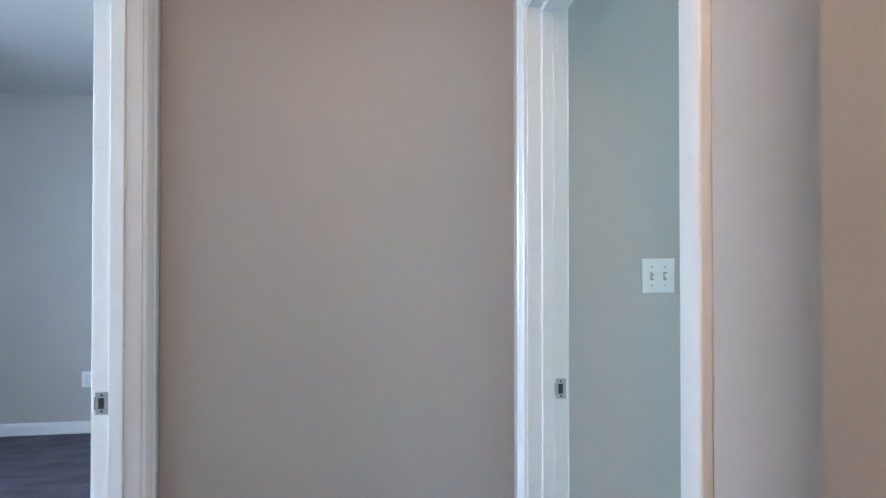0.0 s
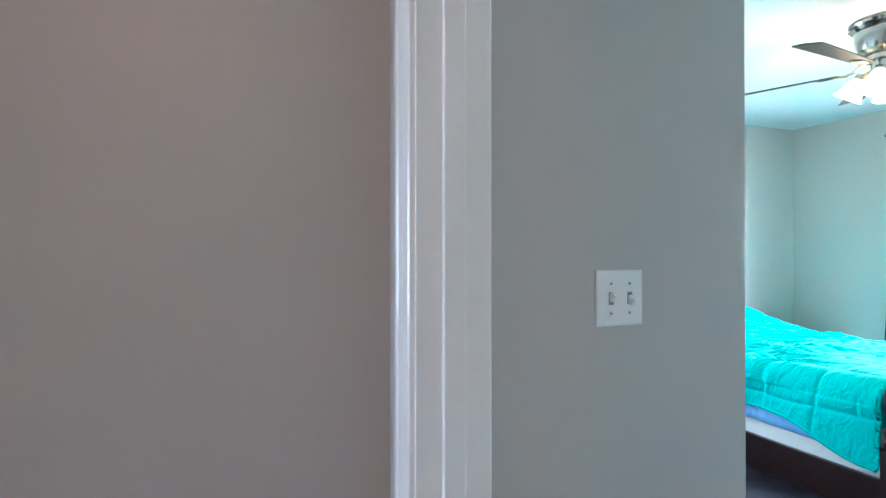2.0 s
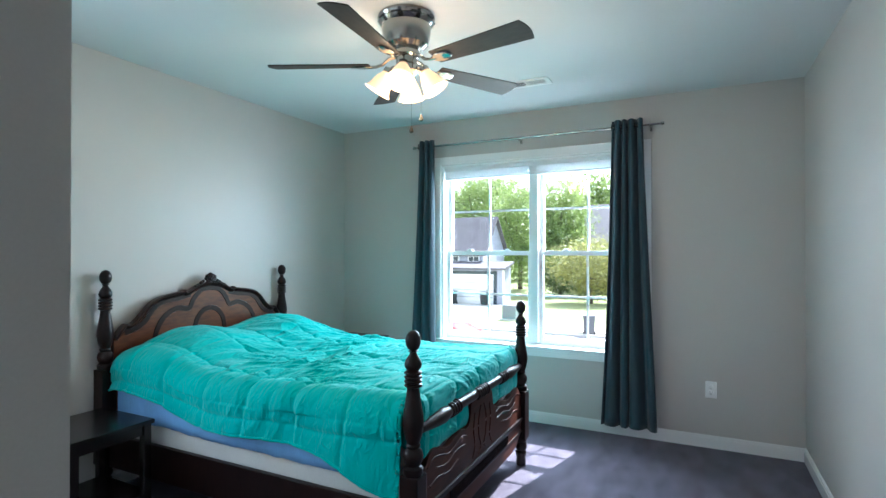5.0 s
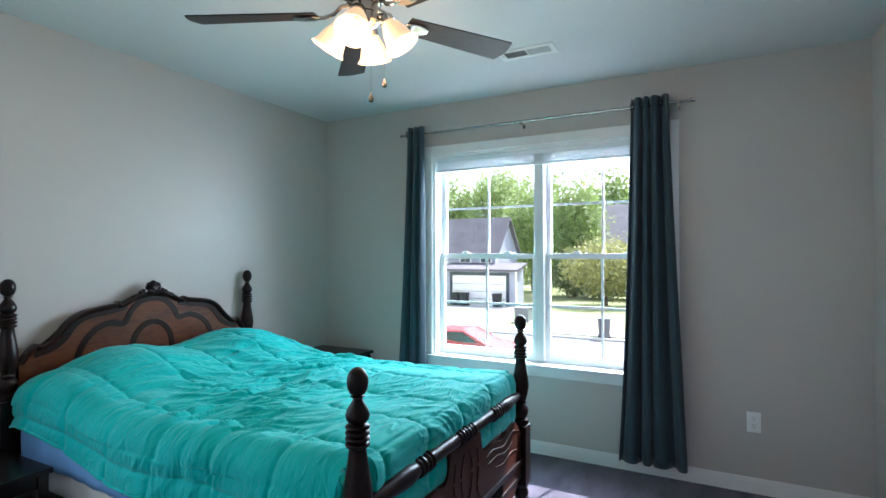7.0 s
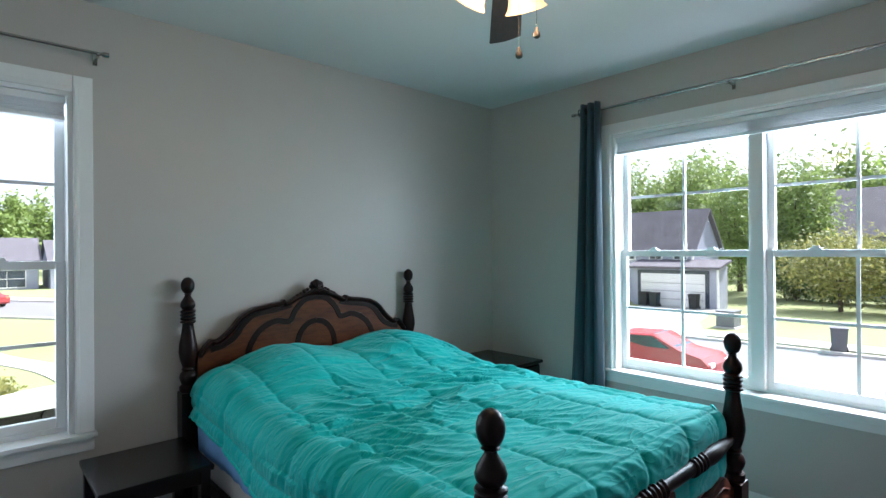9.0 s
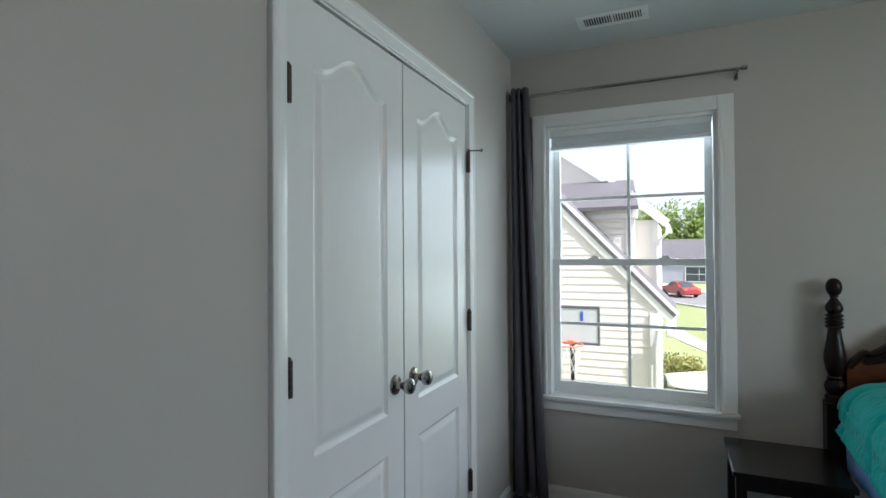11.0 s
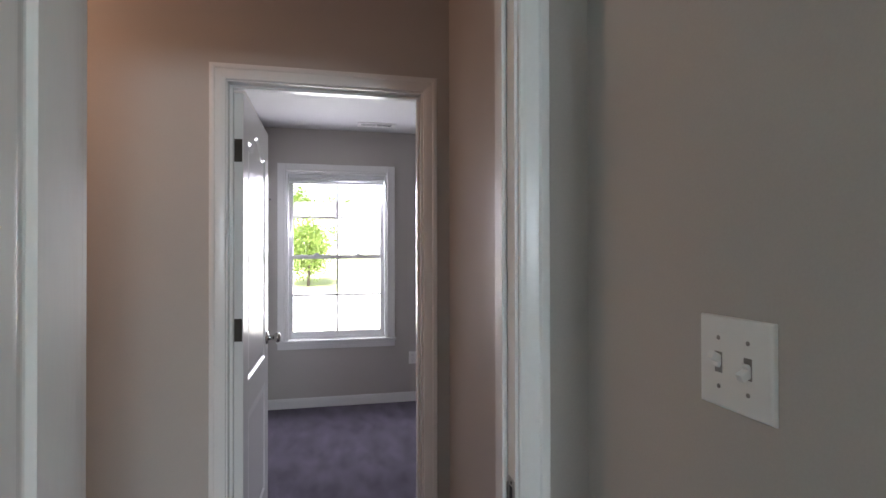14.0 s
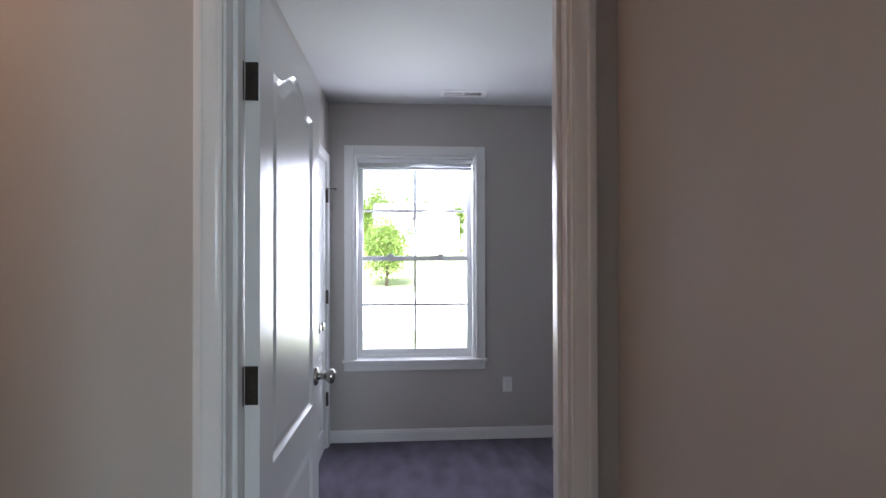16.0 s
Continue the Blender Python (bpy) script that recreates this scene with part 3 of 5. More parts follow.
def switch_plate(m, label):
    sw = thing("light_switch", m, label, "light switch")
    part("plate", cover_plate(0.058, 0.057, 0.0065), PLATE, sw, smooth=30)
    for x in (-0.023, 0.023):
        part("slot", boxes((x - 0.0058, -0.0072, -0.0128, x + 0.0058, -0.0055, 0.0128)), SLOTGREY, sw)
        up = 1 if x < 0 else -1
        bm = boxes((-0.0046, -0.0165, -0.0052, 0.0046, 0, 0.0052), (-0.0046, -0.0045, -0.0100, 0.0046, 0.0, 0.0100), bevel=0.0012)
        part("toggle", bm, PLATE, sw, m=pose(x, -0.004, 0.002 * up, -28 * up))
        for z in (-0.030, 0.030):
            part("screw", lathe([(0.0029, 0), (0.0026, 0.0012), (0.0010, 0.0015)], 12), SLOTGREY, sw, m=pose(x, -0.0062, z, 90))
    return sw


def outlet(m, label):
    o = thing("power_outlet", m, label, "outlet", group="wall outlets")
    part("plate", cover_plate(0.035, 0.057, 0.0050), PLATE, o, smooth=30)
    for z in (-0.0195, 0.0195):
        sock = part("socket", lathe([(0.0165, 0), (0.0165, 0.0022), (0.0155, 0.003)], 20), PLATE, o, m=pose(0, -0.0045, z, 90), smooth=40)
        part("slots", boxes((-0.0075, 0.0025, 0.0031, -0.0055, 0.0095, 0.0036), (0.0050, 0.0025, 0.0031, 0.0070, 0.0085, 0.0036), (-0.0022, -0.0095, 0.0031, 0.0022, -0.0050, 0.0036)), SLOT, sock)
    part("screw", lathe([(0.003, 0), (0.0024, 0.001)], 10), PLATE, o, m=pose(0, -0.005, 0, 90))
    return o


switch_plate(pose(1.3485, YP, 1.232), "white double toggle light switch on the greige wall")
outlet(pose(XE, 1.122, 0.398, 0, 0, -90), "white duplex outlet low on the wall beside the curtain")
outlet(pose(XW, 1.964, 0.400, 0, 0, 90), "white duplex outlet low on the empty bedroom's wall")
outlet(pose(-1.643, YN, 0.388), "white duplex outlet on the empty bedroom's back wall")


def vent(m, label):
    """A ceiling register; x along its length, z down."""
    v = thing("ceiling_vent", m, label, "vent", group="ceiling vents")
    L, W = 0.160, 0.070
    part("frame", boxes((-L, -W, 0, L, -0.042, 0.006), (-L, 0.042, 0, L, W, 0.006), (-L, -0.042, 0, -0.128, 0.042, 0.006), (0.128, -0.042, 0, L, 0.042, 0.006), (-0.006, -0.042, 0, 0.006, 0.042, 0.006), bevel=0.0015), PLATE, v)
    part("duct", boxes((-0.128, -0.042, -0.004, 0.128, 0.042, 0.0008)), SLOT, v)
    for s in (-1, 1):
        for i in range(10):
            x = s * (0.014 + 0.0118 * i)
            part("louvre", boxes((-0.0034, -0.042, -0.0006, 0.0034, 0.042, 0.0006)), PLATE, v, m=pose(x, 0, 0.0036, 0, 44 * s, 0))
    part("lever", boxes((0.132, -0.006, 0.006, 0.148, -0.002, 0.012)), PLATE, v)
    return v


vent(pose(4.775, 2.225, H, 180, 0, 90), "white ceiling air register near the window")
vent(pose(2.300, 3.890, H, 180, 0, 0), "white ceiling air register near the closet")
vent(pose(-2.580, 1.610, H, 180, 0, 90), "white ceiling air register in the empty bedroom")


# ---- the yellow frame hung on the open door ----
def ornate_frame(m):
    f = thing("ornate_frame", m, "small ornate yellow picture frame hung on the open door", "picture frame")
    bm = bmesh.new()
    w, h = 0.056, 0.072
    n = 96
    rings = []
    for r, d in ((0.0, 0.006), (0.010, 0.020), (0.028, 0.026), (0.048, 0.022), (0.064, 0.012), (0.074, 0.0)):
        ring = []
        for i in range(n):
            a = 2 * math.pi * i / n
            c, s = math.cos(a), math.sin(a)
            k = 1 / max(abs(c), abs(s)) ** 0.55
            k2 = 1 + r * (5.6 + 2.4 * math.cos(4 * a) - 1.4 * math.cos(8 * a) + 0.5 * math.cos(12 * a))
            ring.append(bm.verts.new((w * c * k * k2, -d - 0.002 * math.cos(24 * a) * (r > 0.02), h * s * k * k2)))
        rings.append(ring)
    for a, b in zip(rings, rings[1:]):
        for i in range(n):
            bm.faces.new((a[i], a[(i + 1) % n], b[(i + 1) % n], b[i]))
    for i in range(n):
        bm.faces.new((rings[0][i], rings[0][(i + 1) % n], rings[-1][(i + 1) % n], rings[-1][i]))
    part("moulding", bm, YELLOW, f, smooth=50)
    for sx in (-1, 1):
        for sz in (-1, 1):
            part("scroll", lathe([(0.004, -0.004), (0.013, 0.0), (0.016, 0.007), (0.012, 0.014), (0.005, 0.018), (0.002, 0.020)], 16), YELLOW, f, m=pose(sx * 0.066, -0.004, sz * 0.098, 90), smooth=60)
    return f


ornate_frame(pose(1.425, 0.8372, 1.525, 0, 0, 180) @ Matrix.Diagonal((0.9, 1, 0.82, 1)))


# ---- curtains ----
def curtain(name, m, top, bottom, z0, z1, folds, label, seed, cloth=None):
    """A hanging panel; x across, from its rod at y 0. top and bottom are the (left, right) ends."""
    c = thing(name, m, label, "curtain", group="grommet curtains")
    bm = bmesh.new()
    nx, nz = folds * 14, 46
    rnd = random.Random(seed)
    ph = [rnd.uniform(-0.5, 0.5) for _ in range(folds + 2)]
    grid = []
    for j in range(nz + 1):
        v = j / nz
        z = z1 + (z0 - z1) * v
        k = v ** 1.2
        l, r = top[0] + (bottom[0] - top[0]) * k, top[1] + (bottom[1] - top[1]) * k
        row = []
        for i in range(nx + 1):
            u = i / nx
            uw = u + 0.045 * math.sin(2 * math.pi * u * 1.3 + seed) * math.sin(math.pi * u)
            a = 2 * math.pi * folds * uw
            f = u * folds
            q = ph[int(f)] * (1 - f % 1) + ph[min(int(f) + 1, folds + 1)] * (f % 1)
            amp = (0.030 + 0.034 * q * (0.3 + v)) * min(1.0, 0.25 + 6 * u)
            y = amp * math.sin(a + 0.9 * q * v) + 0.006 * math.sin(2 * a + 5 * v + q) * v
            x = l + (r - l) * (u + 0.022 * math.sin(a * 0.5 + 3 * v) * v) + 0.006 * math.cos(a) 
            row.append(bm.verts.new((x, y - 0.010 * v, z)))
        grid.append(row)
    for j in range(nz):
        for i in range(nx):
            bm.faces.new((grid[j][i], grid[j][i + 1], grid[j + 1][i + 1], grid[j + 1][i]))
    cl = part("cloth", bm, cloth or CURTAIN, c, smooth=80)
    so = cl.modifiers.new("thickness", "SOLIDIFY")
    so.thickness = 0.0025
    for i in range(folds * 2):
        x = top[0] + (top[1] - top[0]) * (i / (folds * 2) + 0.004)
        bm = bmesh.new()
        ring = [[bm.verts.new(((0.022 + 0.005 * math.cos(b)) * math.cos(a), 0.004 * math.sin(b), (0.022 + 0.005 * math.cos(b)) * math.sin(a))) for b in (0, 2.09, 4.19)] for a in [2 * math.pi * k / 18 for k in range(18)]]
        for k in range(18):
            for q in range(3):
                bm.faces.new((ring[k][q], ring[(k + 1) % 18][q], ring[(k + 1) % 18][(q + 1) % 3], ring[k][(q + 1) % 3]))
        part("grommet", bm, NICKEL, c, m=pose(x, 0, z1 - 0.045, 0, 0, 80 if i % 2 else -80), smooth=60)
    return c


def curtain_rod(m, a, b, brackets, wall_gap, label):
    """x along the rod."""
    rod = thing("curtain_rod", m, label, "curtain rod", group="curtain rods")
    part("pole", tube([(a, 0, 0), (b, 0, 0)], 0.0075, 14), NICKEL, rod, smooth=40)
    part("inner_pole", tube([(a + 0.25, 0, 0), (b - 0.35, 0, 0)], 0.0092, 14), NICKEL, rod, smooth=40)
    for x, s in ((a, -1), (b, 1)):
        part("end_cap", tube([(x - s * 0.002, 0, 0), (x + s * 0.020, 0, 0)], 0.0115, 14), NICKEL, rod, smooth=40)
    for x in brackets:
        part("bracket", boxes((x - 0.009, wall_gap - 0.004, -0.034, x + 0.009, wall_gap, 0.020), (x - 0.005, -0.004, -0.016, x + 0.005, wall_gap - 0.004, -0.008), (x - 0.005, -0.012, -0.016, x + 0.005, -0.008, 0.004), (x - 0.005, -0.012, -0.018, x + 0.005, 0.010, -0.0095), bevel=0.001), NICKEL, rod)
    return rod


RX = XE - 0.085
curtain_rod(pose(RX, 2.40, 2.245, 0, 0, -90), -1.0, 0.972, (-0.90, -0.07, 0.90), 0.085, "thin satin nickel curtain rod above the wide window")
curtain("curtain", pose(RX, 2.40, 0, 0, 0, -90), (0.635, 0.845), (0.555, 0.935), 0.085, 2.295, 4, "long slate-blue grommet curtain pushed beside the window", 3)
curtain("curtain", pose(RX, 2.40, 0, 0, 0, -90), (-0.965, -0.820), (-1.065, -0.800), 0.085, 2.295, 3, "slate-blue grommet curtain gathered behind the bed", 5)
RY = YN - 0.075
curtain_rod(pose(2.31, RY, 2.228), -0.555, 0.545, (-0.53, 0.525), 0.075, "thin satin nickel curtain rod above the narrow window")
curtain("curtain", pose(2.31, RY, 0), (-0.590, -0.490), (-0.590, -0.395), 0.045, 2.275, 3, "charcoal grommet curtain bunched in the corner", 8, CHARCOAL)


# ---- ceiling fan ----
def ceiling_fan(m, turn):
    fan = thing("ceiling_fan", m, "flush-mount nickel ceiling fan with five dark blades and lit frosted shades", "ceiling fan")
    part("housing", lathe([(0.135, 0), (0.138, -0.012), (0.132, -0.022), (0.130, -0.026), (0.134, -0.032), (0.126, -0.042), (0.122, -0.046), (0.118, -0.050), (0.114, -0.100), (0.100, -0.140), (0.078, -0.158), (0.050, -0.162)], 48), NICKEL, fan, smooth=30)
    for i in range(9):
        a = 2 * math.pi * i / 9
        part("vent_slot", boxes((-0.024, -0.002, -0.003, 0.024, 0.002, 0.003)), SLOT, fan, m=Matrix.Rotation(a, 4, "Z") @ pose(0, -0.1332, -0.026))
    part("motor_hub", lathe([(0.062, -0.160), (0.066, -0.168), (0.066, -0.190), (0.058, -0.196), (0.050, -0.199), (0.050, -0.230), (0.056, -0.238), (0.056, -0.262), (0.046, -0.276), (0.030, -0.284), (0.018, -0.300), (0.006, -0.304)], 40), NICKEL, fan, smooth=30)
    for i in range(5):
        r = Matrix.Rotation(radians(turn + 72 * i), 4, "Z")
        out = []
        for k in range(25):
            u = k / 24
            out.append((0.175 + 0.475 * u, 0.048 + 0.018 * u))
        arc = [(0.650 + 0.016 * math.sin(math.pi * k / 10), 0.066 - 0.132 * k / 10) for k in range(1, 10)]
        outline = out + arc + [(x, -y) for x, y in out[::-1]]
        bm = bmesh.new()
        vs = [[bm.verts.new((x, y, z)) for x, y in outline] for z in (-0.0025, 0.0025)]
        bm.faces.new(vs[0][::-1]), bm.faces.new(vs[1])
        for k in range(len(outline)):
            bm.faces.new((vs[0][k], vs[0][(k + 1) % len(outline)], vs[1][(k + 1) % len(outline)], vs[1][k]))
        blade = part("blade", bm, BLADE, fan, m=r @ pose(0, 0, -0.232, -12))
        iron = tube([(0.055, 0, 0.036), (0.085, 0, 0.030), (0.115, 0, 0.004), (0.150, 0, -0.006), (0.185, 0, -0.006)], 0.0075, 8)
        plate = lathe([(0.040, -0.004), (0.044, 0), (0.030, 0.004)], 24)
        bmesh.ops.scale(plate, vec=(1.25, 0.72, 1), verts=plate.verts)
        bmesh.ops.translate(plate, vec=(0.215, 0, -0.0075), verts=plate.verts)
        me = bpy.data.meshes.new("tmp")
        plate.to_mesh(me), plate.free()
        iron.from_mesh(me)
        bpy.data.meshes.remove(me)
        part("blade_iron", iron, NICKEL, blade, smooth=40)
    prof = [(0.024, 0.0), (0.027, 0.012), (0.036, 0.030), (0.046, 0.055), (0.051, 0.078), (0.056, 0.094), (0.067, 0.108), (0.064, 0.108), (0.053, 0.094), (0.047, 0.076), (0.042, 0.055), (0.032, 0.031), (0.022, 0.014), (0.018, 0.004)]
    for i in range(4):
        r = Matrix.Rotation(radians(20 + 90 * i), 4, "Z")
        part("lamp_arm", tube([(0.030, 0, -0.250), (0.062, 0, -0.243), (0.082, 0, -0.256)], 0.012, 12), NICKEL, fan, smooth=40, m=r)
        arm = part("socket_cup", lathe([(0.012, 0.006), (0.027, 0.0), (0.030, -0.022), (0.026, -0.024)], 24), NICKEL, fan, smooth=40, m=r @ pose(0.078, 0, -0.250, 0, -32, 0))
        shade = part("shade", lathe(prof, 32), SHADE, fan, "lit frosted glass bell shade", smooth=50, m=r @ pose(0.086, 0, -0.262, 0, 148, 0))
        shade.visible_shadow = False
    for (x, y), length in (((0.010, -0.022), 0.225), ((0.062, -0.046), 0.160)):
        bm = bmesh.new()
        n = int(length / 0.006)
        for k in range(n):
            lathe([(0.0004, -0.0018), (0.0016, 0), (0.0004, 0.0018)], 6, pose(x, y, -0.300 - 0.006 * k), bm)
        ch = part("pull_chain", bm, NICKEL, fan)
        part("fob", lathe([(0.002, 0.024), (0.005, 0.020), (0.004, 0.014), (0.0105, 0.004), (0.010, -0.006), (0.003, -0.010)], 16), BRONZE, ch, smooth=50, m=pose(x, y, -0.300 - length - 0.022))
    return fan


ceiling_fan(pose(3.585, 2.455, H), -102)


# ---- the four-poster bed ----
BX, BH, BF, BW = 3.906, 4.165, 2.208, 0.691
HC, HW = -0.0265, 0.6805


def post_profile(h, sq):
    """The turned part of a post from the top of its square block, sq, to its finial at h."""
    k = h - sq
    rows = [(0.036, 0.0), (0.040, 0.010), (0.040, 0.030), (0.029, 0.040), (0.036, 0.055), (0.041, 0.075), (0.036, 0.095), (0.025, 0.108), (0.030, 0.116), (0.0255, 0.126),
            (0.036, 0.160), (0.0425, 0.200), (0.040, 0.235), (0.034, 0.270), (0.028, 0.310), (0.0245, 0.340)]
    base = k - 0.223
    rows = [(r, z * base / 0.345) for r, z in rows]
    for i in range(4):
        z = base + 0.0165 * i
        rows += [(0.026, z), (0.034, z + 0.004), (0.0355, z + 0.008), (0.034, z + 0.012), (0.026, z + 0.0160)]
    top = base + 0.068
    rows += [(0.024, top), (0.032, top + 0.010), (0.0345, top + 0.022), (0.030, top + 0.038), (0.020, top + 0.054), (0.014, top + 0.064), (0.0135, top + 0.070), (0.021, top + 0.074), (0.0135, top + 0.078),
             (0.022, top + 0.083), (0.0285, top + 0.097), (0.0310, top + 0.112), (0.0300, top + 0.126), (0.0255, top + 0.139), (0.0175, top + 0.149), (0.009, top + 0.154), (0.002, top + 0.155)]
    return [(r, z + sq) for r, z in rows]


def foot_profile():
    return [(0.020, 0.0), (0.030, 0.004), (0.032, 0.030), (0.028, 0.050), (0.034, 0.070), (0.036, 0.084), (0.028, 0.096), (0.037, 0.108), (0.039, 0.124), (0.034, 0.140), (0.030, 0.150), (0.038, 0.162), (0.038, 0.172)]


def mirror_top(half):
    """A left-right symmetric line from its right half (x, z), running from +x to -x."""
    return half[::-1] + [(-x, z) for x, z in half if x > 0]


def smooth_line(pts, n):
    out = []
    for i in range(len(pts) - 1):
        p0, p1, p2, p3 = (Vector(pts[max(0, min(len(pts) - 1, k))]) for k in (i - 1, i, i + 1, i + 2))
        for j in range(n):
            t = j / n
            out.append(tuple(0.5 * ((2 * p1) + (p2 - p0) * t + (2 * p0 - 5 * p1 + 4 * p2 - p3) * t * t + (3 * p1 - p0 - 3 * p2 + p3) * t ** 3)))
    return out + [tuple(pts[-1])]


def four_poster():
    bed = thing("four_poster_bed", pose(BX, 0, 0), "dark mahogany four-poster bed with carved headboard and turned posts", "bed")
    for sx in (-1, 1):
        for y, h, sq in ((BH, 1.243, 0.690), (BF, 1.036, 0.470)):
            p = part("post", lathe(post_profile(h, sq), 28), MAHOG, bed, smooth=35, m=pose(sx * (HW if y == BH else BW) + (HC if y == BH else 0), y, 0))
            part("post_block", boxes((-0.040, -0.040, 0.170, 0.040, 0.040, sq + 0.002), bevel=0.004), MAHOG, p)
            part("post_foot", lathe(foot_profile(), 24), MAHOG, p, smooth=35)
    # headboard: shaped board, darker rim, raised bands, carved crest
    half = [(0.0, 1.140), (0.09, 1.127), (0.150, 1.098), (0.182, 1.086), (0.196, 1.100), (0.214, 1.090), (0.30, 1.078), (0.375, 1.062), (0.435, 1.026), (0.478, 0.978), (0.52, 0.940), (0.553, 0.922), (0.578, 0.928), (0.608, 0.900), (0.640, 0.858)]
    line = smooth_line(half, 5)
    top = mirror_top(line)
    srt = sorted({(x, z) for x, z in top}, key=lambda p: -p[0])
    outline = [(-0.640, 0.45), (0.640, 0.45)] + srt
    at = pose(HC, 0, 0)
    part("headboard", slab(outline, BH - 0.010, BH + 0.020), BURL, bed, "figured walnut veneer headboard", m=at)

    def moulding(ln, sect, closed, s=1, y=BH):
        """A bead of the given section (offset, depth) swept along a line of (x, z)."""
        bm = bmesh.new()
        cols = []
        for i, (x, z) in enumerate(ln):
            t = (Vector(ln[min(len(ln) - 1, i + 1)]) - Vector(ln[max(0, i - 1)])).normalized()
            n = Vector((-t.y, t.x))
            if closed and n.y < 0:
                n = -n
            cols.append([bm.verts.new((s * (x + n.x * d), y + e, z + n.y * d)) for d, e in sect])
        m = len(sect)
        for a, b in zip(cols, cols[1:]):
            for k in range(m if closed else m - 1):
                bm.faces.new((a[k], a[(k + 1) % m], b[(k + 1) % m], b[k]))
        if closed:
            bm.faces.new(cols[0]), bm.faces.new(cols[-1][::-1])
        return bm

    part("headboard_rim", moulding(srt, ((0.004, 0.008), (0.004, -0.024), (-0.006, -0.030), (-0.016, -0.024), (-0.024, -0.014), (-0.024, 0.008)), True), MAHOG, bed, smooth=50, m=at)
    bands = [[(0, 1.106), (0.07, 1.092), (0.125, 1.040), (0.150, 0.992), (0.175, 0.980), (0.235, 0.990), (0.30, 0.968), (0.35, 0.925), (0.385, 0.860), (0.395, 0.80)],
             [(0, 0.972), (0.05, 0.958), (0.092, 0.918), (0.112, 0.870), (0.120, 0.80)],
             [(0.150, 1.070), (0.24, 1.052), (0.35, 1.036), (0.41, 0.996), (0.46, 0.930), (0.52, 0.895), (0.58, 0.880)]]
    for b in bands:
        ln = smooth_line(b, 6)
        for s in (-1, 1):
            part("raised_band", moulding(ln, ((-0.017, 0.001), (-0.0145, -0.0035), (0.0145, -0.0035), (0.017, 0.001)), False, s, BH - 0.010), MAHOG, bed, smooth=30, m=at)
    crest = bmesh.new()
    knobs = [(0, 1.186, 0.021, 1.0), (0, 1.160, 0.026, 1.0)] + [(s * x, z, r, 1.0) for s in (-1, 1) for x, z, r in ((0.022, 1.180, 0.017), (0.034, 1.166, 0.013), (0.020, 1.150, 0.014), (0.056, 1.150, 0.011), (0.074, 1.140, 0.013), (0.096, 1.128, 0.010), (0.114, 1.119, 0.012), (0.132, 1.107, 0.008))]
    for x, z, r, k in knobs:
        g = bmesh.new()
        bmesh.ops.create_icosphere(g, subdivisions=2, radius=r, matrix=pose(x, BH - 0.014, z) @ Matrix.Diagonal((1.0, 0.85, k, 1)))
        me = bpy.data.meshes.new("tmp")
        g.to_mesh(me), g.free()
        crest.from_mesh(me)
        bpy.data.meshes.remove(me)
    for s in (-1, 1):
        tube([(s * 0.006, BH - 0.030, 1.140), (s * 0.030, BH - 0.034, 1.150), (s * 0.052, BH - 0.030, 1.136), (s * 0.080, BH - 0.026, 1.122), (s * 0.118, BH - 0.022, 1.108), (s * 0.150, BH - 0.018, 1.094)], 0.0070, 8, crest)
        for k in range(3):
            tube([(0, BH - 0.036, 1.150), (s * 0.010 * (k + 0.4), BH - 0.036, 1.176), (s * 0.014 * (k + 0.4), BH - 0.026, 1.198 - 0.006 * k)], 0.0042, 6, crest)
    part("crest", crest, MAHOG, bed, "carved scroll and shell crest", smooth=60, m=at)
    # footboard: shaped panel, turned rail, lower mouldings
    fh = [(0.0, 0.615), (0.13, 0.610), (0.150, 0.560), (0.165, 0.515), (0.20, 0.500), (0.26, 0.512), (0.33, 0.500), (0.40, 0.485), (0.47, 0.505), (0.53, 0.520), (0.58, 0.512), (0.62, 0.470), (0.652, 0.455)]
    ft = sorted(set(mirror_top(smooth_line(fh, 4))), key=lambda p: -p[0])
    low = [(0.652, 0.22), (0.60, 0.205), (0.56, 0.165), (0.48, 0.150), (0.30, 0.150), (0.0, 0.150)]
    bot = sorted(set(mirror_top(low)), key=lambda p: p[0])
    part("footboard", slab(bot + ft, BF - 0.014, BF + 0.014, bevel=0.003), VENEER, bed, "carved mahogany footboard with wavy top")
    part("footboard_moulding", boxes((-0.650, BF - 0.026, 0.300, 0.650, BF + 0.018, 0.316), (-0.650, BF - 0.021, 0.288, 0.650, BF + 0.016, 0.300), (-0.650, BF - 0.020, 0.222, 0.650, BF + 0.016, 0.234), bevel=0.004), MAHOG, bed)
    for i in range(52):
        x = -0.38 + 0.76 * i / 51
        part("reed", lathe([(0.0048, -0.022), (0.0052, 0), (0.0048, 0.022)], 8), MAHOG, bed, m=pose(x, BF - 0.0175, 0.261), smooth=60)
    for s in (-1, 1):
        for pts in ([(0.02, 0.57), (0.05, 0.50), (0.045, 0.42), (0.02, 0.36), (0.06, 0.335)], [(0.10, 0.55), (0.115, 0.47), (0.10, 0.39), (0.13, 0.335)],
                    [(0.20, 0.470), (0.26, 0.482), (0.33, 0.468), (0.40, 0.455), (0.47, 0.474), (0.54, 0.486), (0.60, 0.465)], [(0.22, 0.435), (0.32, 0.440), (0.42, 0.418), (0.52, 0.438)], [(0.30, 0.395), (0.40, 0.376), (0.50, 0.392), (0.58, 0.380)]):
            part("carved_line", tube([(s * x, BF - 0.0142, z) for x, z in smooth_line(pts, 5)], 0.0034, 6), VENEER, bed, smooth=60)
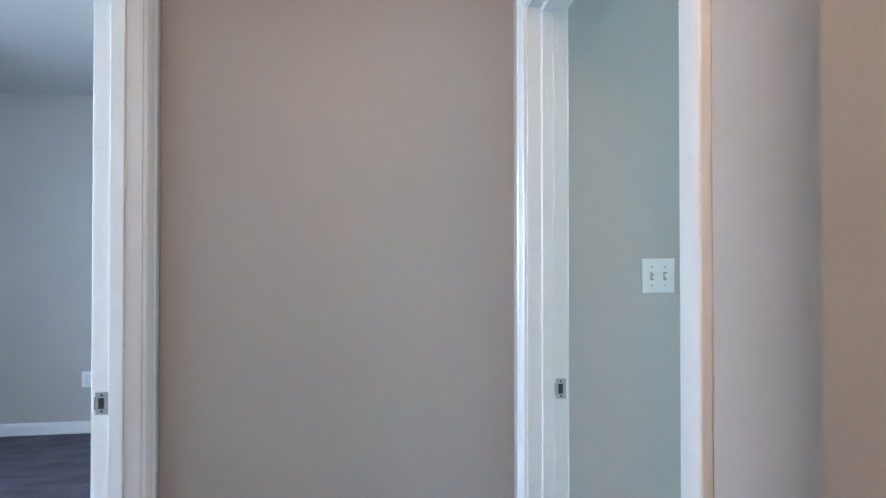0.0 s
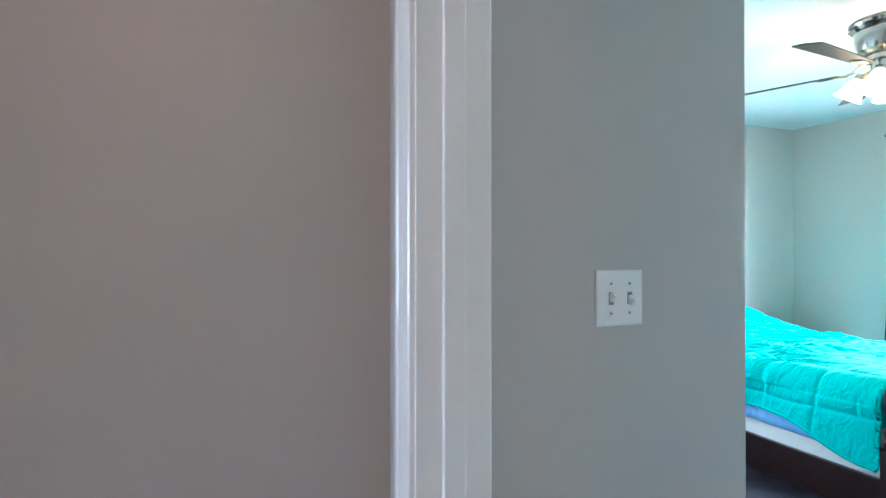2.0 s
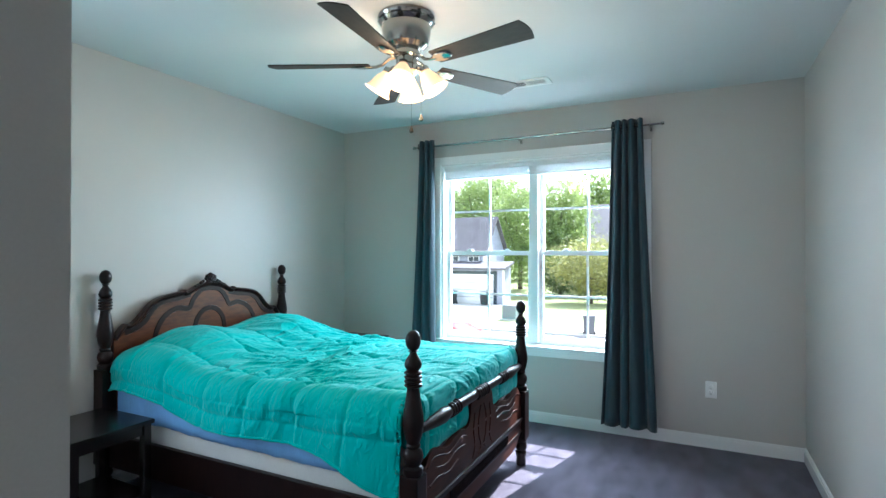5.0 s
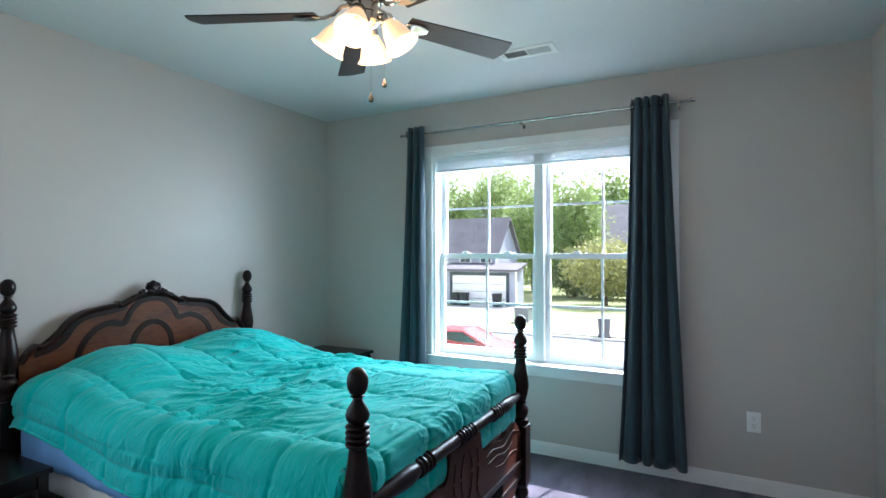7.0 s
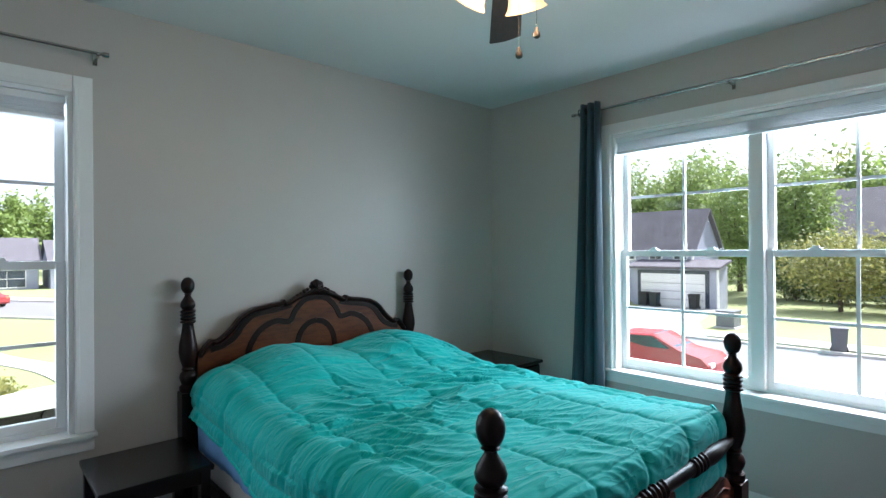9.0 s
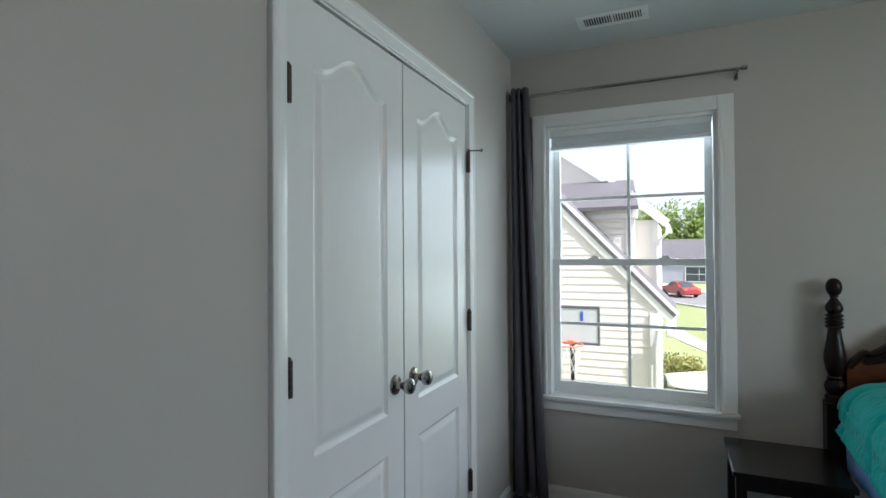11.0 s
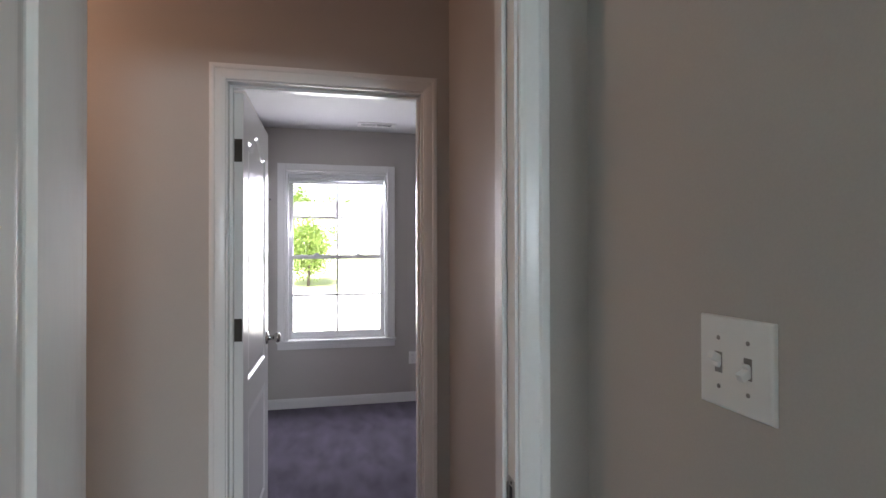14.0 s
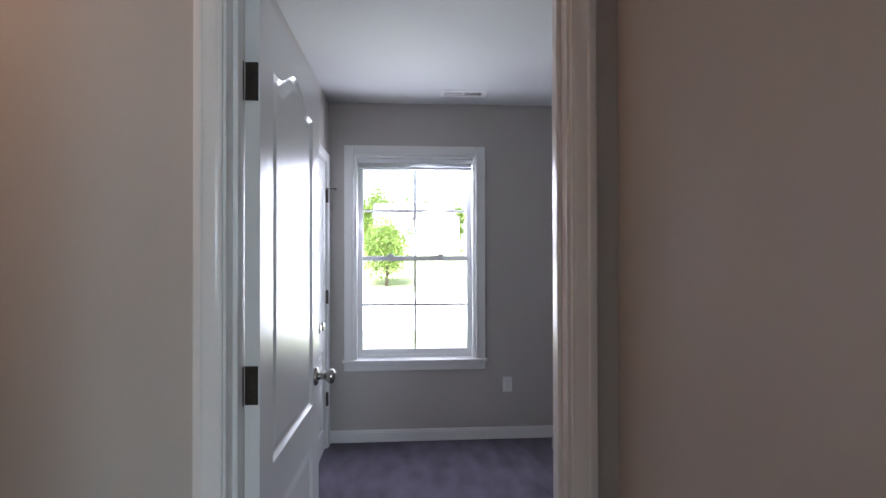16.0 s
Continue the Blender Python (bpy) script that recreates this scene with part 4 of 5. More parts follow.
    prof = [(0.016, -0.655), (0.018, -0.640), (0.032, -0.50), (0.036, -0.44), (0.031, -0.40)]
    for c in (-0.355, -0.300, -0.05, 0.0, 0.05, 0.300, 0.355):
        prof += [(0.026, c - 0.022), (0.034, c - 0.016), (0.0345, c - 0.010), (0.027, c - 0.006), (0.035, c), (0.027, c + 0.006), (0.0345, c + 0.010), (0.034, c + 0.016), (0.026, c + 0.022)]
    prof += [(0.031, 0.40), (0.036, 0.44), (0.032, 0.50), (0.018, 0.640), (0.016, 0.655)]
    part("foot_rail", lathe(sorted(prof, key=lambda p: p[1]), 24), MAHOG, bed, "turned mahogany blanket rail", smooth=35, m=pose(0, BF, 0.632, 0, 90, 0))
    for s in (-1, 1):
        x0, x1 = sorted((s * (BW - 0.012), s * (BW + 0.014)))
        part("side_rail", boxes((x0, BF + 0.03, 0.155, x1, BH - 0.03, 0.335), bevel=0.004), MAHOG, bed)
    part("slats", boxes(*[(-BW + 0.02, 2.35 + 0.28 * i, 0.225, BW - 0.02, 2.43 + 0.28 * i, 0.245) for i in range(7)]), MAHOG, bed)
    return bed


four_poster()


def soft_box(name, x0, x1, y0, y1, z0, z1, r, material, label, category, rows=9):
    """A padded block with rounded sides and quilted, slightly uneven faces."""
    ob = thing(name, pose((x0 + x1) / 2, (y0 + y1) / 2, z0), label, category)
    bm = bmesh.new()
    bmesh.ops.create_cube(bm, size=1)
    bmesh.ops.subdivide_edges(bm, edges=bm.edges, cuts=22, use_grid_fill=True)
    hx, hy, h = (x1 - x0) / 2, (y1 - y0) / 2, z1 - z0
    for v in bm.verts:
        p = Vector((v.co.x * 2 * hx, v.co.y * 2 * hy, (v.co.z + 0.5) * h))
        c = Vector((max(-hx + r, min(hx - r, p.x)), max(-hy + r, min(hy - r, p.y)), max(r, min(h - r, p.z))))
        d = p - c
        if d.length > 1e-6:
            p = c + d.normalized() * r
        p += Vector((0.004 * noise.noise(p * 3), 0.004 * noise.noise(p * 3 + Vector((7, 0, 0))), 0.002 * noise.noise(p * 4)))
        v.co = p
    part("body", bm, material, ob, smooth=60)
    return ob


soft_box("box_spring", BX - 0.672, BX + 0.672, BF + 0.06, BH - 0.06, 0.245, 0.440, 0.018, TICKING, "white quilted box spring resting on the bed rails", "box spring")
soft_box("mattress", BX - 0.672, BX + 0.672, BF + 0.06, BH - 0.06, 0.440, 0.698, 0.050, TICKING, "white mattress hidden under the teal comforter", "mattress")


def sheet_skirt():
    """The hanging edge of the blue sheet below the comforter."""
    ob = thing("bed_sheet", pose(BX, 0, 0), "light blue cotton sheet hanging below the comforter", "bed sheet")
    for s in (-1, 1):
        bm = bmesh.new()
        n, m, grid = 150, 8, []
        for i in range(n + 1):
            y = BF + 0.10 + (BH - BF - 0.19) * i / n
            col = []
            for j in range(m + 1):
                v = j / m
                w = noise.noise(Vector((y * 7, 3 * s, v))) * 0.012 + noise.noise(Vector((y * 19, 1 + s, v * 2))) * 0.005
                bot = 0.405 + 0.030 * (y - BF) / 1.9 + 0.012 * noise.noise(Vector((y * 2.3, s, 0)))
                col.append(bm.verts.new((s * (0.684 + 0.004 * v + abs(w) * (0.3 + v)), y, 0.66 + (bot - 0.66) * v)))
            grid.append(col)
        for i in range(n):
            for j in range(m):
                bm.faces.new((grid[i][j], grid[i + 1][j], grid[i + 1][j + 1], grid[i][j + 1]))
        sh = part("hanging_edge", bm, BLUE, ob, smooth=80)
        sh.modifiers.new("thickness", "SOLIDIFY").thickness = 0.003
    return ob


sheet_skirt()


def comforter():
    """A quilted cover lying over mattress and pillows and hanging at both sides."""
    ob = thing("comforter", pose(BX, 0, 0), "rumpled teal quilted comforter spread over the bed and pillows", "comforter")
    bm = bmesh.new()
    NU, NV = 340, 340
    edge = {0: [], NU: []}
    y_foot, y_head = BF + 0.045, BH - 0.055
    half_top, rad = 0.604, 0.105
    grid = []
    for j in range(NV + 1):
        v = j / NV
        L = v * (y_head - y_foot + 0.30) - 0.30
        row = []
        for i in range(NU + 1):
            u = 2 * i / NU - 1
            yy = y_foot + max(L, 0)
            hang = 0.228 + 0.135 * math.exp(-((yy - y_foot) / 0.28) ** 2) * (1 if u < 0 else 0.5) - 0.045 * max(0, (yy - 3.3) / 0.8) + 0.016 * noise.noise(Vector((yy * 2.2, 2.0 * (u > 0), 0)))
            total = half_top + rad * math.pi / 2 + hang - 0.10
            s = abs(u) * total
            sg = 1 if u >= 0 else -1
            pil = 0.150 / (1 + math.exp(-(yy - 3.62) / 0.060))
            sag = 0.020 * math.cos(min(1.0, s / half_top) * 3.1 * 2)
            lumps = 0.5 + 0.5 * math.cos((u * total) / 0.34 * math.pi + math.pi)
            head_drop = 0.030 * max(0.0, (yy - 3.95) / 0.15) ** 2
            zt = 0.736 + 0.022 * max(0.0, 1 - (yy - y_foot) / 0.9) + pil * (0.72 + 0.28 * lumps) * (1 - 0.25 * (s / half_top) ** 4 if s < half_top else 0.75) - sag * 0.3 - head_drop
            if s <= half_top:
                p = Vector((s, yy, zt))
                nrm = Vector((0, 0, 1))
            elif s <= half_top + rad * math.pi / 2:
                a = (s - half_top) / rad
                p = Vector((half_top + rad * math.sin(a), yy, zt - rad + rad * math.cos(a)))
                nrm = Vector((math.sin(a), 0, math.cos(a)))
            else:
                d = s - half_top - rad * math.pi / 2
                p = Vector((half_top + rad + 0.10 * d + 0.012 * math.sin(yy * 9 + 2 * u), yy, zt - rad - d * (1 + pil * 1.6)))
                nrm = Vector((1, 0, 0.05))
            if L < 0:
                d = -L
                q = min(d, 0.11) / 0.11 * math.pi / 2
                p.y -= 0.045 * math.sin(q)
                p.z -= (0.070 * (1 - math.cos(q)) + max(0, d - 0.11) * 0.95) * max(0.0, min(1.0, 1 - (s - half_top) / 0.20))
                nrm = (nrm + Vector((0, -1.2 * math.sin(q), 0))).normalized()
            # quilting and creases
            cu, cv = u * total / 0.275, (L + 0.30) / 0.285
            cu += 0.05 * noise.noise(Vector((cu, cv, 4)))
            cv += 0.06 * noise.noise(Vector((cu, cv, 9)))
            du, dv = abs(cu - round(cu)) * 0.275, abs(cv - round(cv)) * 0.285
            puff = (0.011 if s < half_top else 0.015) * (1 - math.exp(-min(du, dv) / 0.013)) - 0.005
            q = Vector((u * total, L, 0))
            warp = noise.noise(q * 2.2) * 0.9
            e, f = q.x * 0.86 - q.y * 0.50, q.y * 0.86 + q.x * 0.50
            ridge = 1 - abs(noise.noise(Vector((e * 2.0 + warp, f * 9 + warp * 2.2, 1.7))))
            ridge2 = 1 - abs(noise.noise(Vector((e * 3.4 + 2 * warp, f * 21 + 4 * warp, 5.1))))
            ridge3 = 1 - abs(noise.noise(Vector((e * 6 - warp, f * 34 + 5 * warp, 8.4))))
            cross = 1 - abs(noise.noise(Vector((f * 4 + warp, e * 15 + 2 * warp, 3.3))))
            band = math.exp(-((yy - 3.20 - 0.20 * u + 0.25 * noise.noise(Vector((q.x * 3, 0, 6)))) / 0.40) ** 2)
            patch = max(0, noise.noise(q * 2.3 + Vector((3, 1, 0))))
            zone = (0.34 + 0.85 * band) * (1 if s < half_top else 0.30) + 0.35 * patch * (1 if s < half_top else 0.5)
            crease = zone * (0.021 * (ridge ** 3 - 0.45) + 0.015 * (ridge2 ** 3 - 0.42) + (0.3 + band) * 0.0055 * (ridge3 ** 4 - 0.3) + 0.006 * patch * cross ** 3) + 0.013 * noise.noise(q * 2.1)
            side = 0.016 * math.sin(yy * 21 + 3 * noise.noise(Vector((yy * 3, u, 0)))) * max(0, (s - half_top) / (total - half_top)) * 0.22
            p += nrm * (puff + crease + side)
            if 0.61 < p.x < 0.76:
                p.y = max(p.y, BF + 0.058)
            row.append(bm.verts.new((sg * p.x, p.y, p.z)))
            if i in edge:
                edge[i].append(Vector((sg * p.x, p.y, p.z)))
        grid.append(row)
    for j in range(NV):
        for i in range(NU):
            bm.faces.new((grid[j][i], grid[j][i + 1], grid[j + 1][i + 1], grid[j + 1][i]))
    c = part("quilted_cover", bm, TEAL, ob, smooth=180)
    so = c.modifiers.new("thickness", "SOLIDIFY")
    so.thickness, so.offset = 0.016, -1
    for i in (0, NU):
        part("hem", tube([r + Vector((0, 0, -0.003)) for r in edge[i]][::2], 0.007, 6), TEAL, ob, smooth=80)
    return ob


comforter()


# ---- bedside tables ----
def end_table(m, w, d, h):
    t = thing("nightstand", m, "black-brown open end table with a low shelf beside the bed", "nightstand")
    part("tabletop", boxes((-w / 2, -d / 2, h - 0.022, w / 2, d / 2, h), bevel=0.003), EBONY, t)
    for sx in (-1, 1):
        for sy in (-1, 1):
            x, y = sx * (w / 2 - 0.030), sy * (d / 2 - 0.030)
            part("leg", boxes((x - 0.019, y - 0.019, 0, x + 0.019, y + 0.019, h - 0.022), bevel=0.002), EBONY, t)
    for sy in (-1, 1):
        y = sy * (d / 2 - 0.030)
        part("apron", boxes((-w / 2 + 0.049, y - 0.010, h - 0.075, w / 2 - 0.049, y + 0.010, h - 0.022)), EBONY, t)
    for sx in (-1, 1):
        x = sx * (w / 2 - 0.030)
        part("apron", boxes((x - 0.010, -d / 2 + 0.049, h - 0.075, x + 0.010, d / 2 - 0.049, h - 0.022)), EBONY, t)
    part("shelf", boxes((-w / 2 + 0.012, -d / 2 + 0.012, 0.120, w / 2 - 0.012, d / 2 - 0.012, 0.140), bevel=0.002), EBONY, t)
    return t


def chest_stand(m, w, d, h):
    t = thing("nightstand", m, "dark brown two-drawer nightstand in the corner behind the bed", "nightstand")
    part("body", boxes((-w / 2, -d / 2 + 0.012, 0.05, w / 2, d / 2, h - 0.022), bevel=0.003), EBONY, t)
    part("tabletop", boxes((-w / 2 - 0.014, -d / 2 - 0.010, h - 0.022, w / 2 + 0.014, d / 2, h), bevel=0.006), EBONY, t)
    for sx in (-1, 1):
        for sy in (-1, 1):
            part("leg", boxes((sx * (w / 2 - 0.03) - 0.02, sy * (d / 2 - 0.035) - 0.02, 0, sx * (w / 2 - 0.03) + 0.02, sy * (d / 2 - 0.035) + 0.02, 0.05)), EBONY, t)
    for z0, z1 in ((0.075, 0.305), (0.320, h - 0.035)):
        dr = part("drawer", boxes((-w / 2 + 0.015, -d / 2 - 0.004, z0, w / 2 - 0.015, -d / 2 + 0.012, z1), bevel=0.003), EBONY, t)
        part("handle", lathe([(0.006, 0), (0.006, 0.012), (0.014, 0.018), (0.013, 0.026), (0.004, 0.029)], 16), BRONZE, dr, smooth=50, m=pose(0, -d / 2 - 0.004, (z0 + z1) / 2, 90))
    return t


end_table(pose(2.955, 3.890, 0), 0.40, 0.430, 0.500)
chest_stand(pose(5.085, 3.900, 0), 0.43, 0.50, 0.612)


# ---- outdoors ----
GZ = -2.9


def ground_z(x, y):
    return GZ + (0.108 * max(0.0, -57 - x) if x > -110 else 0.108 * 53 + 0.02 * (-110 - x)) + 0.02 * max(0.0, x - 60) + 0.012 * max(0.0, y - 90)


def ground():
    bm = bmesh.new()
    lines = [math.sinh(k / 40 * 6.6) / math.sinh(6.6) * 1500 for k in range(-40, 41)]
    grid = [[bm.verts.new((x, y, ground_z(x, y))) for x in lines] for y in lines]
    for j in range(80):
        for i in range(80):
            bm.faces.new((grid[j][i], grid[j][i + 1], grid[j + 1][i + 1], grid[j + 1][i]))
    return structure("ground", bm, GRASS, "mown suburban lawn reaching the horizon", "lawn")


ground()


def strip(name, path, left, right, rise, thick, material, label, category):
    """A paved band along a path, from left to right of it."""
    bm = bmesh.new()
    cols = []
    for i, p in enumerate(path):
        a, b = Vector(path[max(0, i - 1)]), Vector(path[min(len(path) - 1, i + 1)])
        t = (b - a).normalized()
        n = Vector((t.y, -t.x))
        c = []
        for d, h in ((left, rise - thick), (left, rise), (right, rise), (right, rise - thick)):
            q = Vector(p) + n * d
            c.append(bm.verts.new((q.x, q.y, ground_z(q.x, q.y) + h)))
        cols.append(c)
    for a, b in zip(cols, cols[1:]):
        for k in range(3):
            bm.faces.new((a[k], a[k + 1], b[k + 1], b[k]))
    return structure(name, bm, material, label, category)


STREET = smooth_line([(23, -140), (23, -40), (23, 12), (20.5, 26), (14, 39), (6, 52), (-2, 66), (-8, 90), (-8, 140)], 8)
strip("road", STREET, -4.4, 4.4, 0.03, 0.05, ASPHALT, "pale residential street", "road")
strip("kerb", STREET, 4.4, 4.62, 0.14, 0.16, CONCRETE, "pale concrete kerb along the street", "kerb")
strip("kerb_near", STREET, -4.62, -4.4, 0.14, 0.16, CONCRETE, "pale concrete kerb along the street", "kerb")
strip("pavement", STREET, 5.6, 7.2, 0.08, 0.1, CONCRETE, "pale concrete pavement beside the street", "pavement")
strip("driveway", [(27.2, 13.6), (33, 16.2), (40.2, 17.6)], -2.6, 2.6, 0.06, 0.08, CONCRETE, "pale concrete driveway up to the garage", "driveway")
strip("cul_de_sac", [(-27.5, -60), (-27.5, 0), (-27.5, 60)], -29.0, 0.0, 0.03, 0.05, CONCRETE, "wide pale concrete pavement behind the house", "road")
strip("garden_path", smooth_line([(2.2, 33), (3.2, 29), (4.6, 25), (5.2, 20), (5.0, 14)], 6), -0.5, 0.5, 0.04, 0.06, CONCRETE, "curved pale concrete garden path", "path")
structure("wall_ground_floor", boxes((XW - 0.16, -2.72, GZ - 0.2, XE + 0.16, YN + 0.16, -0.2)), SIDING, "plain lower storey of the house", "wall")


def leaves(bm, centre, size, n, leaf, rnd):
    """n small leaves on and inside an uneven crown."""
    clumps = []
    for _ in range(max(8, n // 60)):
        d = Vector((rnd.gauss(0, 1), rnd.gauss(0, 1), rnd.gauss(0, 1))).normalized() * (0.45 + 0.55 * rnd.random())
        clumps.append((Vector((d.x * size.x, d.y * size.y, d.z * size.z)), 0.16 + 0.16 * rnd.random()))
    for _ in range(n):
        c, r = rnd.choice(clumps)
        d = Vector((rnd.gauss(0, 1), rnd.gauss(0, 1), rnd.gauss(0, 1))) * r
        p = Vector(centre) + c + Vector((d.x * size.x, d.y * size.y, d.z * size.z))
        u = Vector((rnd.gauss(0, 1), rnd.gauss(0, 1), rnd.gauss(0, 1))).normalized()
        w = u.orthogonal().normalized()
        s = leaf * (0.6 + 0.8 * rnd.random())
        bm.faces.new([bm.verts.new(p + a) for a in (u * s, w * s * 0.55, -u * s, -w * s * 0.55)])


def limb(bm, a, b, r0, r1, seg=7):
    a, b = Vector(a), Vector(b)
    q = (b - a).to_track_quat("Z", "Y")
    rings = [[bm.verts.new(p + q @ Vector((r * math.cos(2 * math.pi * i / seg), r * math.sin(2 * math.pi * i / seg), 0))) for i in range(seg)] for p, r in ((a, r0), ((a + b) / 2 + Vector((0.05, 0.03, 0)) * (b - a).length, (r0 + r1) / 2), (b, r1))]
    for s, t in zip(rings, rings[1:]):
        for i in range(seg):
            bm.faces.new((s[i], s[(i + 1) % seg], t[(i + 1) % seg], t[i]))
    bm.faces.new(rings[0][::-1]), bm.faces.new(rings[-1])


def tree(x, y, height, width, crown_low, n, leaf, material, label, seed, category="tree"):
    rnd = random.Random(seed)
    z = ground_z(x, y)
    t = thing("tree", pose(x, y, z), label, category, group="garden trees")
    bm = bmesh.new()
    mid = height * (crown_low + 0.25)
    r = height * 0.022 + 0.03
    limb(bm, (0, 0, -0.05), (0.02 * height, 0, mid), r, r * 0.6)
    size = Vector((width / 2, width / 2, height * (1 - crown_low) / 2)) * 0.86
    cz = height * (1 + crown_low) / 2
    for k in range(6):
        a = k * 1.05 + rnd.random()
        limb(bm, (0.015 * height, 0, mid * (0.55 + 0.08 * k)), (math.cos(a) * size.x * 0.7, math.sin(a) * size.y * 0.7, cz + size.z * (rnd.random() - 0.4)), r * 0.45, r * 0.12)
    part("trunk", bm, BARK, t)
    bm = bmesh.new()
    leaves(bm, (0, 0, cz), size, n, leaf, rnd)
    part("crown", bm, material, t)
    return t


def woods(name, spots, label, seed, leaf=0.55):
    rnd = random.Random(seed)
    bm = bmesh.new()
    tr = bmesh.new()
    for x, y, h in spots:
        z = ground_z(x, y)
        w = h * (0.36 + 0.12 * rnd.random())
        leaves(bm, (x, y, z + h * 0.58), Vector((w * 0.5, w * 0.5, h * 0.44)), 2600, leaf * 0.72, rnd)
        limb(tr, (x, y, z), (x + 0.3, y, z + h * 0.7), 0.2, 0.08, 5)
    ob = tagged(new(name, mesh_of(name, bm, LEAF)), label, "woods", kind="stuff")
    part("trunks", tr, BARK, ob)
    return ob


rw = random.Random(11)
woods("woods", [(72 + rw.random() * 22, -16 + 2.1 * i + rw.random() * 3, 11 + 5 * rw.random()) for i in range(40)], "dense green woodland behind the houses across the street", 21)
woods("woods_north", [(-30 + 4.4 * i + rw.random() * 3, 118 + rw.random() * 20, 11 + 6.0 * rw.random()) for i in range(18)], "green tree line beyond the far houses", 22, 0.6)
woods("woods_west", [(-128 - rw.random() * 15, -22 + 5.2 * i + rw.random() * 3, 7 + 6 * rw.random() + (4 if i in (3, 8) else 0)) for i in range(10)], "pale green trees behind the white house", 23, 0.55)
tree(54, 13.6, 12.2, 6.0, 0.06, 12000, 0.16, LEAF, "tall leafy tree on the lawn across the street", 31)
tree(58, 19.2, 12.4, 7.4, 0.06, 11000, 0.16, LEAF, "tall leafy tree beside the blue-grey house", 32)
tree(63, 26.0, 15.5, 8.5, 0.06, 12000, 0.18, LEAF, "tall leafy tree behind the blue-grey house", 36)
tree(45, 9.0, 5.5, 7.0, 0.16, 8500, 0.12, LEAF2, "low spreading yellow-green tree on the lawn", 33)
tree(46, 4.6, 5.3, 6.4, 0.14, 7500, 0.12, LEAF2, "low spreading yellow-green tree near the pavement", 34)
for k, y in enumerate((3.0, 6.6, 10.2, 13.2)):
    tree(51.5 + 0.8 * (k % 2), y, 4.0 + 0.4 * (k % 2), 4.8, 0.0, 5200, 0.14, LEAFD, "dense dark green shrub behind the lawn", 51 + k, "shrub")
tree(-60, -1.2, 8.2, 6.4, 0.13, 6200, 0.17, LEAF, "young light green tree alone on the lawn", 35)


def bush(x, y, w, h, n, material, label, seed):
    b = thing("bush", pose(x, y, ground_z(x, y)), label, "bush", group="bushes")
    bm = bmesh.new()
    leaves(bm, (0, 0, h * 0.5), Vector((w / 2, w / 2, h * 0.42)), n, 0.06, random.Random(seed))
    part("foliage", bm, material, b)
    st = bmesh.new()
    for k in range(5):
        limb(st, (0.05 * k - 0.1, 0, 0), (0.25 * math.cos(k * 1.3) * w, 0.25 * math.sin(k * 1.3) * w, h * 0.6), 0.02, 0.008, 5)
    part("stems", st, BARK, b)
    return b


bush(2.62, 19.6, 1.3, 1.05, 2200, LEAF2, "round green bush at the neighbour's corner", 41)
for i, (x, y) in enumerate(((50, 7.2), (50.5, 10.5), (51, 13.6), (50, 4.2), (52, 16))):
    bush(x, y, 3.4, 3.4, 1600, LEAF, "dark green shrub along the lawn's back edge", 50 + i)


# ---- houses ----
def gable_roof(x0, x1, y0, y1, z, top, along, over=0.35, thick=0.16):
    """Two thick roof planes with their ridge along x or y."""
    bm = bmesh.new()
    if along == "y":
        m, half = (x0 + x1) / 2, (x1 - x0) / 2
        drop = (top - z) / half * over
        sect = [(x0 - over, z - drop), (m, top), (x1 + over, z - drop), (x1 + over, z - drop + thick), (m, top + thick), (x0 - over, z - drop + thick)]
        rings = [[bm.verts.new((x, y, q)) for x, q in sect] for y in (y0 - over, y1 + over)]
    else:
        m, half = (y0 + y1) / 2, (y1 - y0) / 2
        drop = (top - z) / half * over
        sect = [(y0 - over, z - drop), (m, top), (y1 + over, z - drop), (y1 + over, z - drop + thick), (m, top + thick), (y0 - over, z - drop + thick)]
        rings = [[bm.verts.new((x, y, q)) for y, q in sect] for x in (x0 - over, x1 + over)]
    for k in range(6):
        bm.faces.new((rings[0][k], rings[0][(k + 1) % 6], rings[1][(k + 1) % 6], rings[1][k]))
    for r in rings:
        bm.faces.new((r[0], r[1], r[4], r[5])), bm.faces.new((r[1], r[2], r[3], r[4]))
    return bm


def gable_body(x0, x1, y0, y1, z0, z1, top, along):
    bm = bmesh.new()
    if along == "y":
        m = (x0 + x1) / 2
        sect = [(x0, z0), (x1, z0), (x1, z1), (m, top), (x0, z1)]
        rings = [[bm.verts.new((x, y, z)) for x, z in sect] for y in (y0, y1)]
    else:
        m = (y0 + y1) / 2
        sect = [(y0, z0), (y1, z0), (y1, z1), (m, top), (y0, z1)]
        rings = [[bm.verts.new((x, y, z)) for y, z in sect] for x in (x0, x1)]
    for k in range(5):
        bm.faces.new((rings[0][k], rings[0][(k + 1) % 5], rings[1][(k + 1) % 5], rings[1][k]))
    bm.faces.new(rings[0]), bm.faces.new(rings[1])
    return bm


